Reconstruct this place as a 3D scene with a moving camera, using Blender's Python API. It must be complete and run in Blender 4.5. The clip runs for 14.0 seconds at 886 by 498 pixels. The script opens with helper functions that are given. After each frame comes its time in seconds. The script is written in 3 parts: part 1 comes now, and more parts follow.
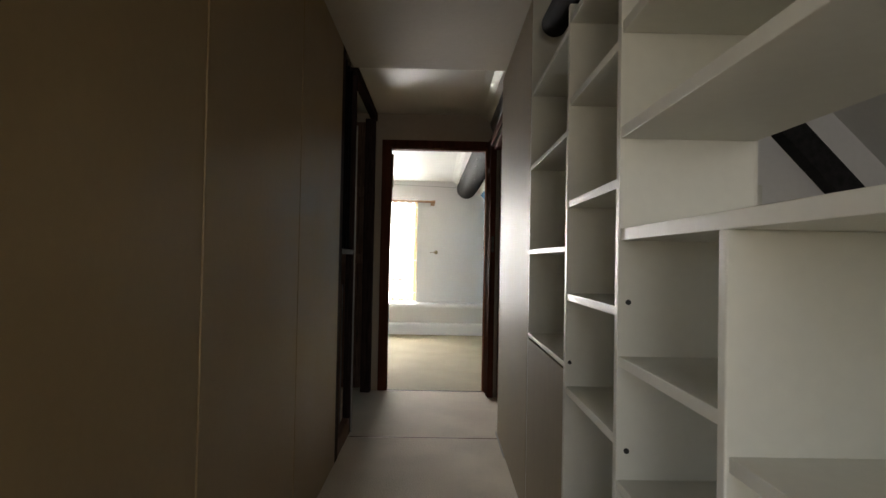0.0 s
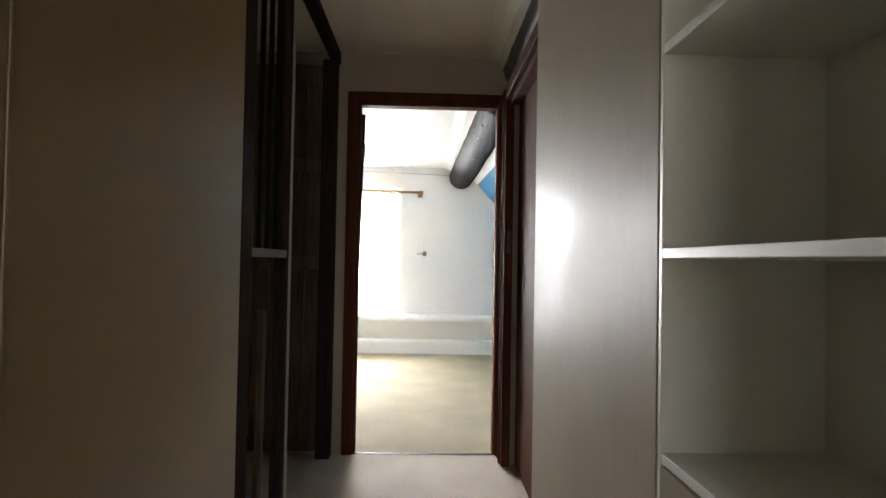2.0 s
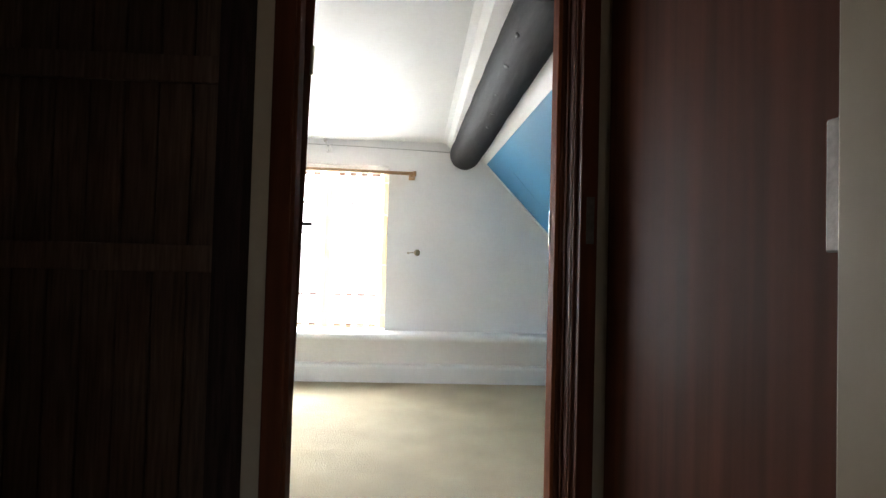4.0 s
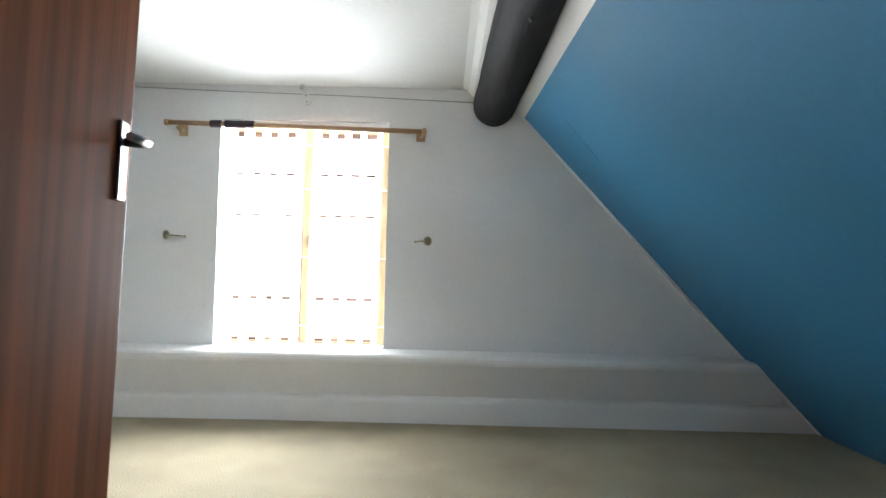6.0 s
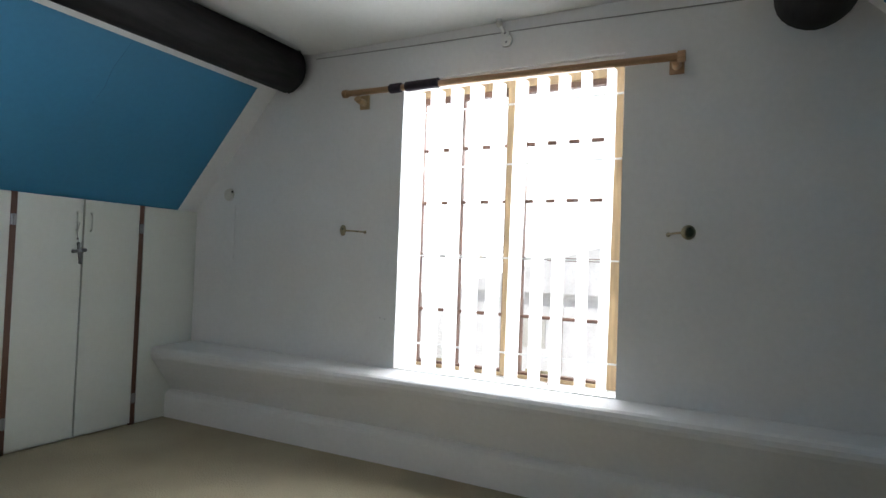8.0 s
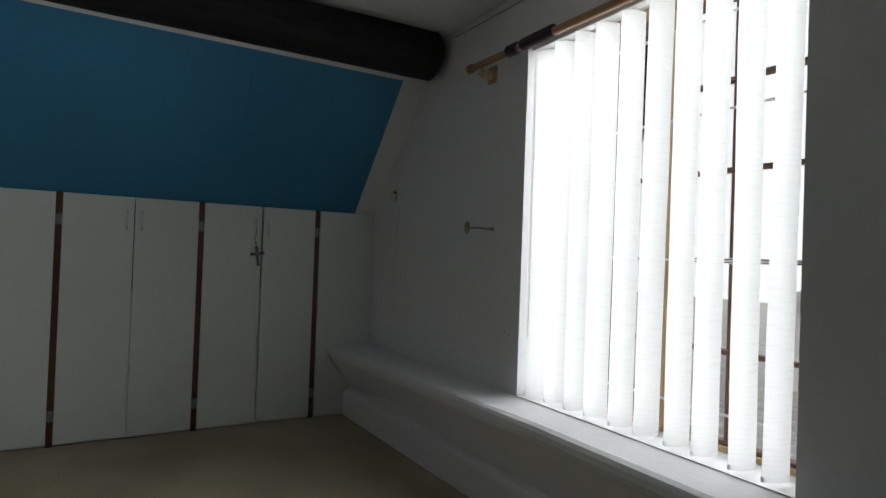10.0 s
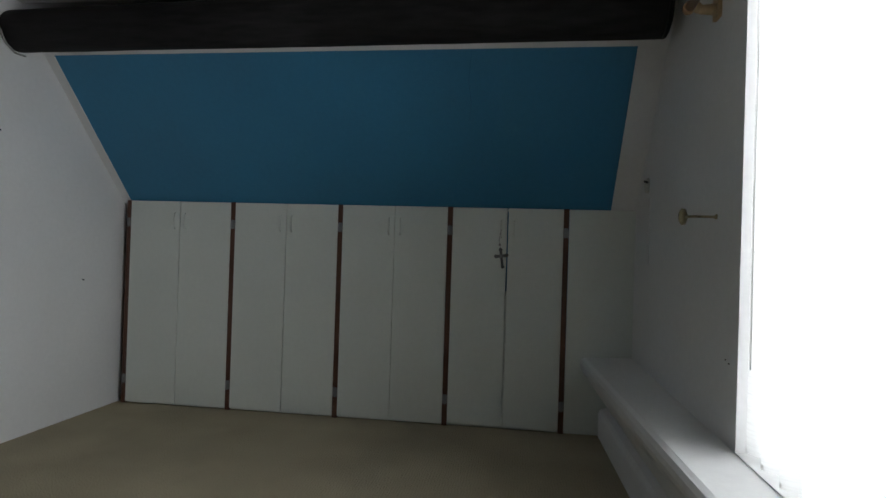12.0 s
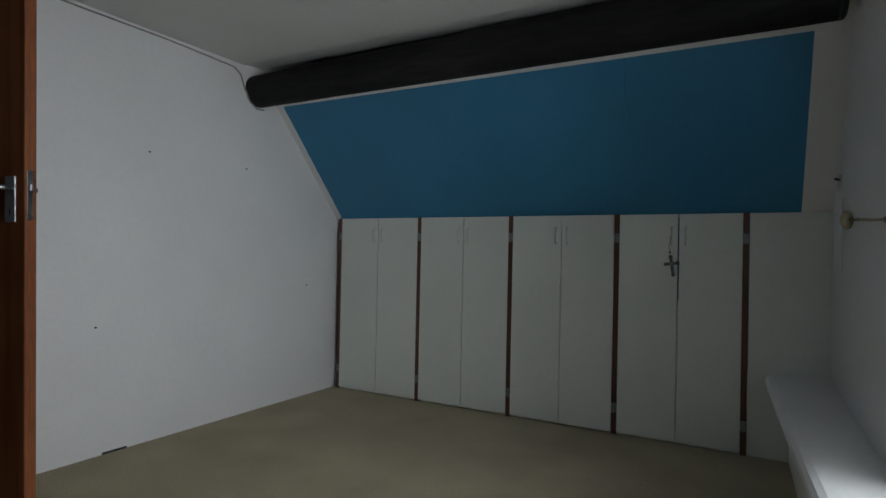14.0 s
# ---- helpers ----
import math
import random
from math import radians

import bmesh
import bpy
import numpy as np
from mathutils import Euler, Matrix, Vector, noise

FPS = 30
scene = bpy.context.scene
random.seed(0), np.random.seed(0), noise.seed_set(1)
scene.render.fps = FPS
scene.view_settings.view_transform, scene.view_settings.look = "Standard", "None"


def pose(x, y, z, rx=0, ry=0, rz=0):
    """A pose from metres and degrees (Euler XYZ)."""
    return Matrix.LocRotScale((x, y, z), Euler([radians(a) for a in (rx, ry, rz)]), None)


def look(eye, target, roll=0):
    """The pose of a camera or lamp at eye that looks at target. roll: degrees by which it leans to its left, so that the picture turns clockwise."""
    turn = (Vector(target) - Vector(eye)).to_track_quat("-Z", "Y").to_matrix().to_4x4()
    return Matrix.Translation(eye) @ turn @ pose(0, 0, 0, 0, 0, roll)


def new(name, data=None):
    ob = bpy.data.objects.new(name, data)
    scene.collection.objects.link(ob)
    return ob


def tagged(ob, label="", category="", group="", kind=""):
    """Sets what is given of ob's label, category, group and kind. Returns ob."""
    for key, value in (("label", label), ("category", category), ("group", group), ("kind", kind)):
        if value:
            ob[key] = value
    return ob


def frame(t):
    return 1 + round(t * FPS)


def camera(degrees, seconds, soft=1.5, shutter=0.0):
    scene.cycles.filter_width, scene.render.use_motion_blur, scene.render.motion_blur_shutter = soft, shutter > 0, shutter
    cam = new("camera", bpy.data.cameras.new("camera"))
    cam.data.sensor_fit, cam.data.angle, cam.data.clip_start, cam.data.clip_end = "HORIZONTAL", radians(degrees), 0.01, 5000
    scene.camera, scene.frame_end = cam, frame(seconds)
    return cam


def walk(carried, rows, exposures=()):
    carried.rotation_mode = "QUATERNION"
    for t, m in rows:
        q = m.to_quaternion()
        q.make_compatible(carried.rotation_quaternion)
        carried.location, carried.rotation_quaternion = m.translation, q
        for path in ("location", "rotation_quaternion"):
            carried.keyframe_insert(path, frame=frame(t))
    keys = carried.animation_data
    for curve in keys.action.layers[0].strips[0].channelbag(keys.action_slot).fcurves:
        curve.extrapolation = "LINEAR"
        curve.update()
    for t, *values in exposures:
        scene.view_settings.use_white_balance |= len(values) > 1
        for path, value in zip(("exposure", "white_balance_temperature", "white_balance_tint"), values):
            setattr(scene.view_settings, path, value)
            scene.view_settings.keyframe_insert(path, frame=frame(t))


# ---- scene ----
cam = camera(75.7, 14.0)
PATH = [
    (0, (0.011, -4.809, 1.105), (0.028, -2.809, 1.142), 1.1),
    (0.5, (-0.008, -4.462, 1.098), (0.028, -2.463, 1.136), 1.3),
    (1, (0.003, -4.084, 1.128), (0.047, -2.085, 1.171), 1.1),
    (1.5, (0.007, -3.731, 1.105), (0.055, -1.733, 1.151), 1.0),
    (2, (-0.011, -3.341, 1.125), (0.052, -1.342, 1.167), 1.0),
    (2.5, (0.002, -2.939, 1.121), (0.072, -0.941, 1.169), 1.0),
    (3, (-0.01, -2.579, 1.097), (0.064, -0.58, 1.147), 1.3),
    (3.2, (-0.029, -2.431, 1.103), (0.049, -0.433, 1.155), 1.4),
    (5.3, (-0.001, -0.689, 1.075), (0.108, 1.307, 1.137), 1.4),
    (5.5, (0.031, -0.553, 1.068), (0.124, 1.443, 1.134), 1.2),
    (5.8, (0.058, -0.334, 1.052), (0.1, 1.665, 1.12), 1.3),
    (6, (0.111, -0.241, 1.026), (0.099, 1.758, 1.095), 1.4),
    (6.5, (0.115, 0.13, 1.029), (-0.031, 2.124, 1.101), 1.4),
    (7, (0.075, 0.491, 1.037), (-0.301, 2.454, 1.101), 1.5),
    (7.5, (0.127, 0.79, 1.031), (-0.541, 2.674, 1.096), 2.0),
    (8, (0.178, 1.048, 1.042), (-0.749, 2.819, 1.095), 2.1),
    (8.2, (0.212, 1.145, 1.046), (-0.806, 2.866, 1.095), 2.0),
    (10.3, (0.511, 2.272, 1.067), (-1.299, 3.123, 1.093), 2.0),
    (10.5, (0.481, 2.374, 1.06), (-1.38, 3.106, 1.087), 1.9),
    (11, (0.42, 2.619, 1.04), (-1.54, 3.018, 1.066), 1.9),
    (11.5, (0.358, 2.835, 1.056), (-1.642, 2.875, 1.074), 1.9),
    (12, (0.372, 3.008, 1.053), (-1.61, 2.744, 1.065), 1.8),
    (12.5, (0.448, 3.153, 1.065), (-1.496, 2.682, 1.085), 1.7),
    (13, (0.452, 3.268, 1.078), (-1.438, 2.615, 1.099), 1.6),
    (13.5, (0.459, 3.322, 1.076), (-1.358, 2.485, 1.095), 1.4),
    (14, (0.468, 3.34, 1.073), (-1.283, 2.373, 1.089), 1.2),
]
EXPOSURES = [
    (0, 1.06, 7200, 13), (0.5, 1.4, 7150, 13), (1.0, 1.65, 7050, 13), (1.6, 1.88, 6850, 13), (2.0, 1.87, 6700, 13), (2.5, 1.77, 6700, 12), (3.2, 1.6, 6700, 12), (5.3, 0.82, 6350, 11), (6.0, 0.62, 6300, 11),
    (6.5, 0.27, 6300, 11), (7.0, 0.0, 6300, 11), (7.5, -0.27, 6300, 11), (8.2, -0.77, 6300, 11), (10.3, -2.25, 6450, 10), (11, -2.37, 6450, 10),
    (11.5, -2.22, 6400, 10), (12, -1.9, 6400, 10), (13.0, -1.38, 6300, 10), (14, -1.88, 6230, 9)]
walk(cam, [(t, look(e, g, r)) for t, e, g, r in PATH], EXPOSURES)

# ---- world, sun, exposure ----
world = bpy.data.worlds.new("world")
scene.world = world
world.use_nodes = True
wn = world.node_tree
sky = wn.nodes.new("ShaderNodeTexSky")
sky.sky_type, sky.sun_disc = "NISHITA", False
sky.sun_elevation, sky.sun_rotation = radians(48), radians(200)
wn.links.new(sky.outputs[0], wn.nodes["Background"].inputs[0])
wn.nodes["Background"].inputs[1].default_value = 0.15
sun = new("sun", bpy.data.lights.new("sun", "SUN"))
sun.data.energy, sun.data.angle, sun.data.color = 5.0, radians(3), (1.0, 0.96, 0.9)
sun.matrix_world = look((-6, -14, 17), (0, 0, 0))


def area_light(name, x, y, z, rx, rz, sx, sz, power):
    """An area lamp for the sky's light, at a window unless noted."""
    lamp = new(name, bpy.data.lights.new(name, "AREA"))
    lamp.data.shape, lamp.data.size, lamp.data.size_y, lamp.data.energy = "RECTANGLE", sx, sz, power
    lamp.data.color = (0.93, 0.97, 1.0)
    lamp.matrix_world = pose(x, y, z, rx, 0, rz)
    return lamp


# ---- materials ----
def material(name, colour, rough=0.6, metal=0.0, grain=0.0, scale=40.0, stretch=(1, 1, 1), bump=0.0, bscale=None,
             stain=0.06, stain_scale=1.7, coat=0.0, piece=0.0, spec=0.5):
    """A surface with fine grain, broad stains and relief."""
    m = bpy.data.materials.new(name)
    m.use_nodes = True
    t = m.node_tree
    n, l = t.nodes, t.links
    b = n["Principled BSDF"]
    co = n.new("ShaderNodeTexCoord")
    mp = n.new("ShaderNodeMapping")
    mp.inputs["Scale"].default_value = stretch
    l.new(co.outputs["Object"], mp.inputs[0])
    fine = n.new("ShaderNodeTexNoise")
    fine.inputs["Scale"].default_value, fine.inputs["Detail"].default_value = scale, 6
    l.new(mp.outputs[0], fine.inputs["Vector"])
    broad = n.new("ShaderNodeTexNoise")
    broad.inputs["Scale"].default_value, broad.inputs["Detail"].default_value = stain_scale, 4
    l.new(co.outputs["Object"], broad.inputs["Vector"])

    def vary(value, low, high):
        r = n.new("ShaderNodeMapRange")
        r.inputs["From Min"].default_value, r.inputs["From Max"].default_value = 0.3, 0.7
        r.inputs["To Min"].default_value, r.inputs["To Max"].default_value = low, high
        l.new(value, r.inputs["Value"])
        return r.outputs[0]

    mul = n.new("ShaderNodeMath")
    mul.operation = "MULTIPLY"
    l.new(vary(fine.outputs[0], 1 - grain, 1 + grain), mul.inputs[0])
    l.new(vary(broad.outputs[0], 1 - stain, 1 + stain), mul.inputs[1])
    last = mul.outputs[0]
    if piece:
        info = n.new("ShaderNodeObjectInfo")
        r = n.new("ShaderNodeMapRange")
        r.inputs["To Min"].default_value, r.inputs["To Max"].default_value = 1 - piece, 1 + piece
        l.new(info.outputs["Random"], r.inputs["Value"])
        again = n.new("ShaderNodeMath")
        again.operation = "MULTIPLY"
        l.new(last, again.inputs[0])
        l.new(r.outputs[0], again.inputs[1])
        last = again.outputs[0]
    mix = n.new("ShaderNodeVectorMath")
    mix.operation = "SCALE"
    mix.inputs[0].default_value = colour
    l.new(last, mix.inputs["Scale"])
    l.new(mix.outputs[0], b.inputs["Base Color"])
    b.inputs["Metallic"].default_value = metal
    l.new(vary(broad.outputs[0], max(0.02, rough - 0.06), min(1, rough + 0.06)), b.inputs["Roughness"])
    b.inputs["Specular IOR Level"].default_value = spec
    b.inputs["Coat Weight"].default_value = coat
    b.inputs["Coat Roughness"].default_value = 0.15
    if bump:
        src = fine
        if bscale:
            src = n.new("ShaderNodeTexNoise")
            src.inputs["Scale"].default_value, src.inputs["Detail"].default_value = bscale, 5
            l.new(mp.outputs[0], src.inputs["Vector"])
        bp = n.new("ShaderNodeBump")
        bp.inputs["Strength"].default_value, bp.inputs["Distance"].default_value = bump, 0.004
        l.new(src.outputs[0], bp.inputs["Height"])
        l.new(bp.outputs[0], b.inputs["Normal"])
    return m


def carpet_material(name, colour, cell):
    """A woven cord carpet: rows of small loops."""
    m = material(name, colour, 0.95, grain=0.3, scale=190, stain=0.13, stain_scale=2.3)
    t = m.node_tree
    n, l = t.nodes, t.links
    co = n.new("ShaderNodeTexCoord")
    loop = n.new("ShaderNodeTexVoronoi")
    loop.inputs["Scale"].default_value, loop.inputs["Randomness"].default_value = cell, 0.9
    l.new(co.outputs["Object"], loop.inputs["Vector"])
    bp = n.new("ShaderNodeBump")
    bp.inputs["Strength"].default_value, bp.inputs["Distance"].default_value = 0.8, 0.005
    # uneven cord rows across the room
    total = loop.outputs["Distance"]
    for axis, size, amount in (("Y", 24.0, 0.22),):
        wave = n.new("ShaderNodeTexWave")
        wave.bands_direction = axis
        wave.inputs["Scale"].default_value, wave.inputs["Distortion"].default_value = size, 5.0
        wave.inputs["Detail Scale"].default_value = 0.6
        l.new(co.outputs["Object"], wave.inputs["Vector"])
        add = n.new("ShaderNodeMath")
        add.operation = "MULTIPLY_ADD"
        add.inputs[1].default_value = amount
        l.new(wave.outputs["Fac"], add.inputs[0])
        l.new(total, add.inputs[2])
        total = add.outputs[0]
    l.new(total, bp.inputs["Height"])
    l.new(bp.outputs[0], n["Principled BSDF"].inputs["Normal"])
    return m


WHITE = material("white_wall_paint", (0.765, 0.76, 0.752), 0.55, grain=0.02, bump=0.25, bscale=28, stain=0.035)
CEIL = material("ceiling_paint", (0.64, 0.64, 0.615), 0.75, grain=0.02, bump=0.15, bscale=20, stain=0.03)
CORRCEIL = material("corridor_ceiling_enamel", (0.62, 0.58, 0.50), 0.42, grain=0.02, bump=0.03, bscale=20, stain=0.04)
# darker than CORRCEIL: less door light this far back, put into the colour
LOWCEIL = material("shaded_ceiling_paint", (0.46, 0.41, 0.33), 0.7, grain=0.02, bump=0.15, bscale=20, stain=0.06)
CORR = material("corridor_wall_paint", (0.38, 0.32, 0.25), 0.6, grain=0.03, bump=0.2, bscale=30, stain=0.06)
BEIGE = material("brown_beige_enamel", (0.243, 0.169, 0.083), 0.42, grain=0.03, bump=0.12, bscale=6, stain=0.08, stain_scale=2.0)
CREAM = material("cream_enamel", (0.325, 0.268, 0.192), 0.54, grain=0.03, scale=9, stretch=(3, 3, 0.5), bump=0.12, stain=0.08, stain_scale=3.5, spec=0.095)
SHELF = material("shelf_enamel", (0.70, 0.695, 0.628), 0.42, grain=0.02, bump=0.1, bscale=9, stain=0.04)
DOORWHITE = material("cupboard_enamel", (0.72, 0.75, 0.70), 0.45, grain=0.015, bump=0.1, bscale=7, stain=0.035, piece=0.015)
BLUE = material("blue_wall_paint", (0.04, 0.214, 0.382), 0.6, grain=0.03, bump=0.25, bscale=24, stain=0.06)
LOG = material("black_log", (0.017, 0.016, 0.0165), 0.72, grain=0.4, scale=6, stretch=(6, 1, 6), bump=0.7, stain=0.3, spec=0.18)
# blacker than LOG, for the short log end and the balusters
DEEP_BLACK = material("deep_black_wood", (0.008, 0.008, 0.009), 0.85, grain=0.4, scale=6, stretch=(6, 1, 6), bump=0.7, stain=0.3, spec=0.1)
SHINYLOG = material("varnished_log", (0.03, 0.029, 0.03), 0.42, grain=0.5, scale=5, stretch=(5, 1, 5), bump=0.8, stain=0.4, stain_scale=6, spec=0.5)
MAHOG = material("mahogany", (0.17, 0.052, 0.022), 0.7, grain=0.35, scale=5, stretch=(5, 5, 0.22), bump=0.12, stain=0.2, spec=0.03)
# darker copy of MAHOG: shade on frames and side door is in the colour
SHADED_MAHOG = material("shaded_mahogany", (0.08, 0.027, 0.015), 0.7, grain=0.3, scale=5, stretch=(5, 5, 0.22), bump=0.12, stain=0.2, spec=0.03)
DOORWOOD = material("door_veneer", (0.205, 0.071, 0.03), 0.7, grain=0.34, scale=4, stretch=(5, 5, 0.16), bump=0.08, stain=0.22, spec=0.02)
EDGE = material("door_edge_wood", (0.24, 0.075, 0.025), 0.5, grain=0.25, scale=14, stretch=(6, 6, 0.6), bump=0.1, stain=0.15)
STRIP = material("brown_upright", (0.105, 0.043, 0.025), 0.5, grain=0.25, scale=14, stretch=(5, 5, 0.5), bump=0.15, stain=0.2)
BLACKWOOD = material("black_stained_wood", (0.03, 0.019, 0.017), 0.8, grain=0.4, scale=12, stretch=(8, 8, 0.5), bump=0.3, stain=0.25, spec=0.1)
DARK = material("dark_stained_board", (0.15, 0.095, 0.072), 0.65, grain=0.4, scale=12, stretch=(8, 8, 0.5), bump=0.3, stain=0.25, piece=0.2, spec=0.15)
SASH = material("brown_sash_stain", (0.15, 0.078, 0.05), 0.55, grain=0.25, scale=14, stretch=(5, 5, 0.5), bump=0.15, stain=0.2)
PINE = material("varnished_pine", (0.47, 0.33, 0.18), 0.4, grain=0.2, scale=12, stretch=(5, 5, 0.6), bump=0.1, stain=0.12)
RODWOOD = material("rod_wood", (0.40, 0.235, 0.12), 0.45, grain=0.2, scale=12, stretch=(0.6, 6, 6), bump=0.1, stain=0.12)
CLOTH = material("dark_cloth", (0.035, 0.025, 0.035), 0.9, grain=0.3, scale=120, bump=0.6, stain=0.2)
BRASS = material("brass", (0.36, 0.31, 0.20), 0.3, 1.0, grain=0.1, scale=60, stain=0.15, stain_scale=20)
CHROME = material("chrome", (0.3, 0.3, 0.31), 0.35, 1.0, grain=0.05, scale=80, stain=0.1, stain_scale=25)
DULL = material("worn_steel", (0.12, 0.105, 0.09), 0.6, 0.9, grain=0.15, scale=70, bump=0.2, stain=0.2, stain_scale=25)
IVORY = material("ivory_plastic", (0.62, 0.60, 0.54), 0.45, grain=0.02, stain=0.06, stain_scale=15)
PLASTIC = material("white_plastic", (0.75, 0.75, 0.72), 0.4, grain=0.02, stain=0.05, stain_scale=12)
GREYPAINT = material("grey_paint", (0.15, 0.155, 0.16), 0.5, grain=0.05, stain=0.1)
PALE = material("pale_strip_tone", (0.33, 0.31, 0.29), 0.5, grain=0.05, stain=0.12)
BLACK = material("black_rubber", (0.02, 0.02, 0.02), 0.6, grain=0.1)
IRON = material("cross_metal", (0.13, 0.13, 0.13), 0.4, 0.7, grain=0.2, scale=90, bump=0.3, stain=0.2, stain_scale=30)
CRACK = material("crack_shadow", (0.02, 0.12, 0.21), 0.8, grain=0.1)
WIRE = material("grey_cable", (0.30, 0.30, 0.28), 0.6, grain=0.05)
STEEL = material("white_steel_bar", (0.72, 0.72, 0.70), 0.4, grain=0.03, stain=0.06)
BRICK = material("pale_outside_wall", (0.82, 0.81, 0.79), 0.85, grain=0.1, scale=20, bump=0.4, stain=0.12)
EARTH = material("outside_ground", (0.58, 0.56, 0.52), 0.95, grain=0.25, scale=8, bump=0.4, stain=0.2)
CARPET = carpet_material("tan_cord_carpet", (0.385, 0.33, 0.224), 130)
CARPET2 = carpet_material("corridor_carpet", (0.66, 0.59, 0.49), 150)

SLAT = bpy.data.materials.new("blind_fabric")
SLAT.use_nodes = True
_n, _l = SLAT.node_tree.nodes, SLAT.node_tree.links
_co = _n.new("ShaderNodeTexCoord")
_mp = _n.new("ShaderNodeMapping")
_mp.inputs["Scale"].default_value = (3, 3, 60)
_l.new(_co.outputs["Object"], _mp.inputs[0])
_tx = _n.new("ShaderNodeTexNoise")
_tx.inputs["Scale"].default_value, _tx.inputs["Detail"].default_value = 3.0, 6
_l.new(_mp.outputs[0], _tx.inputs["Vector"])
_rp = _n.new("ShaderNodeValToRGB")
_rp.color_ramp.elements[0].position, _rp.color_ramp.elements[0].color = 0.25, (0.70, 0.695, 0.68, 1)
_rp.color_ramp.elements[1].position, _rp.color_ramp.elements[1].color = 0.5, (0.78, 0.78, 0.765, 1)
_l.new(_tx.outputs[0], _rp.inputs[0])
_d = _n.new("ShaderNodeBsdfDiffuse")
_t = _n.new("ShaderNodeBsdfTranslucent")
_bp = _n.new("ShaderNodeBump")
_bp.inputs["Strength"].default_value, _bp.inputs["Distance"].default_value = 0.4, 0.002
_l.new(_tx.outputs[0], _bp.inputs["Height"])
_mx = _n.new("ShaderNodeMixShader")
_mx.inputs[0].default_value = 0.58
for _s in (_d, _t):
    _l.new(_rp.outputs[0], _s.inputs["Color"])
    _l.new(_bp.outputs[0], _s.inputs["Normal"])
_l.new(_d.outputs[0], _mx.inputs[1])
_l.new(_t.outputs[0], _mx.inputs[2])
_l.new(_mx.outputs[0], _n["Material Output"].inputs["Surface"])

GLASS = bpy.data.materials.new("window_glass")
GLASS.use_nodes = True
_n, _l = GLASS.node_tree.nodes, GLASS.node_tree.links
_tr, _gl, _fr, _mx = (_n.new("ShaderNodeBsdf" + k) if k in ("Transparent", "Glossy") else _n.new("ShaderNode" + k)
                      for k in ("Transparent", "Glossy", "Fresnel", "MixShader"))
_gl.inputs["Roughness"].default_value = 0.02
_l.new(_fr.outputs[0], _mx.inputs[0])
_l.new(_tr.outputs[0], _mx.inputs[1])
_l.new(_gl.outputs[0], _mx.inputs[2])
_l.new(_mx.outputs[0], _n["Material Output"].inputs["Surface"])


# ---- mesh helpers ----
def box(bm, x0, x1, y0, y1, z0, z1, bevel=0.0, m=None):
    vs = [bm.verts.new((x, y, z)) for z in (z0, z1) for x, y in ((x0, y0), (x1, y0), (x1, y1), (x0, y1))]
    fs = [bm.faces.new([vs[i] for i in f]) for f in
          ((3, 2, 1, 0), (4, 5, 6, 7), (0, 1, 5, 4), (1, 2, 6, 5), (2, 3, 7, 6), (3, 0, 4, 7))]
    if bevel:
        out = bmesh.ops.bevel(bm, geom=list({e for f in fs for e in f.edges}), offset=bevel, segments=2, affect="EDGES", profile=0.5)
        vs = list({v for f in out["faces"] for v in f.verts} | {v for v in vs if v.is_valid})
    if m:
        bmesh.ops.transform(bm, matrix=m, verts=[v for v in vs if v.is_valid])
    return bm


def one_box(*a, **k):
    return box(bmesh.new(), *a, **k)


def prism(poly, a, b, axis="y"):
    """A closed polygon pushed along an axis. For y the corners are (x, z), for x (y, z), for z (x, y)."""
    bm = bmesh.new()
    put = {"y": lambda p, s: (p[0], s, p[1]), "x": lambda p, s: (s, p[0], p[1]), "z": lambda p, s: (p[0], p[1], s)}[axis]
    low, high = ([bm.verts.new(put(p, s)) for p in poly] for s in (a, b))
    bm.faces.new(low)
    bm.faces.new(high[::-1])
    for i in range(len(poly)):
        j = (i + 1) % len(poly)
        bm.faces.new((low[j], low[i], high[i], high[j]))
    bmesh.ops.recalc_face_normals(bm, faces=bm.faces)
    return bm


def tube(bm, path, radii, sides=16, cap=True, wob=0.0, seed=0):
    """A round body along a path of points."""
    rings = []
    for i, p in enumerate(path):
        p = Vector(p)
        d = (Vector(path[min(i + 1, len(path) - 1)]) - Vector(path[max(i - 1, 0)])).normalized()
        u = d.orthogonal().normalized() if abs(d.z) > 0.9 else d.cross(Vector((0, 0, 1))).normalized()
        v = d.cross(u)
        ring = []
        for k in range(sides):
            a = 2 * math.pi * k / sides
            c = u * math.cos(a) + v * math.sin(a)
            r = radii[i] * (1 + wob * noise.noise(Vector((c.x * 1.4 + seed, c.z * 1.4, p.length * 1.5))))
            ring.append(bm.verts.new(p + c * r))
        rings.append(ring)
    for a, b in zip(rings, rings[1:]):
        for k in range(sides):
            bm.faces.new((a[k], a[(k + 1) % sides], b[(k + 1) % sides], b[k])).smooth = True
    if cap:
        bm.faces.new(rings[0][::-1])
        bm.faces.new(rings[-1])
    bmesh.ops.recalc_face_normals(bm, faces=bm.faces)
    return bm


def ball(bm, at, r, squash=(1, 1, 1)):
    out = bmesh.ops.create_uvsphere(bm, u_segments=16, v_segments=10, radius=r)
    for v in out["verts"]:
        v.co = Vector(at) + Vector((v.co.x * squash[0], v.co.y * squash[1], v.co.z * squash[2]))
        for f in v.link_faces:
            f.smooth = True
    return bm


def mesh(name, bm, mat):
    me = bpy.data.meshes.new(name)
    bm.to_mesh(me)
    bm.free()
    me.materials.append(mat)
    return new(name, me)


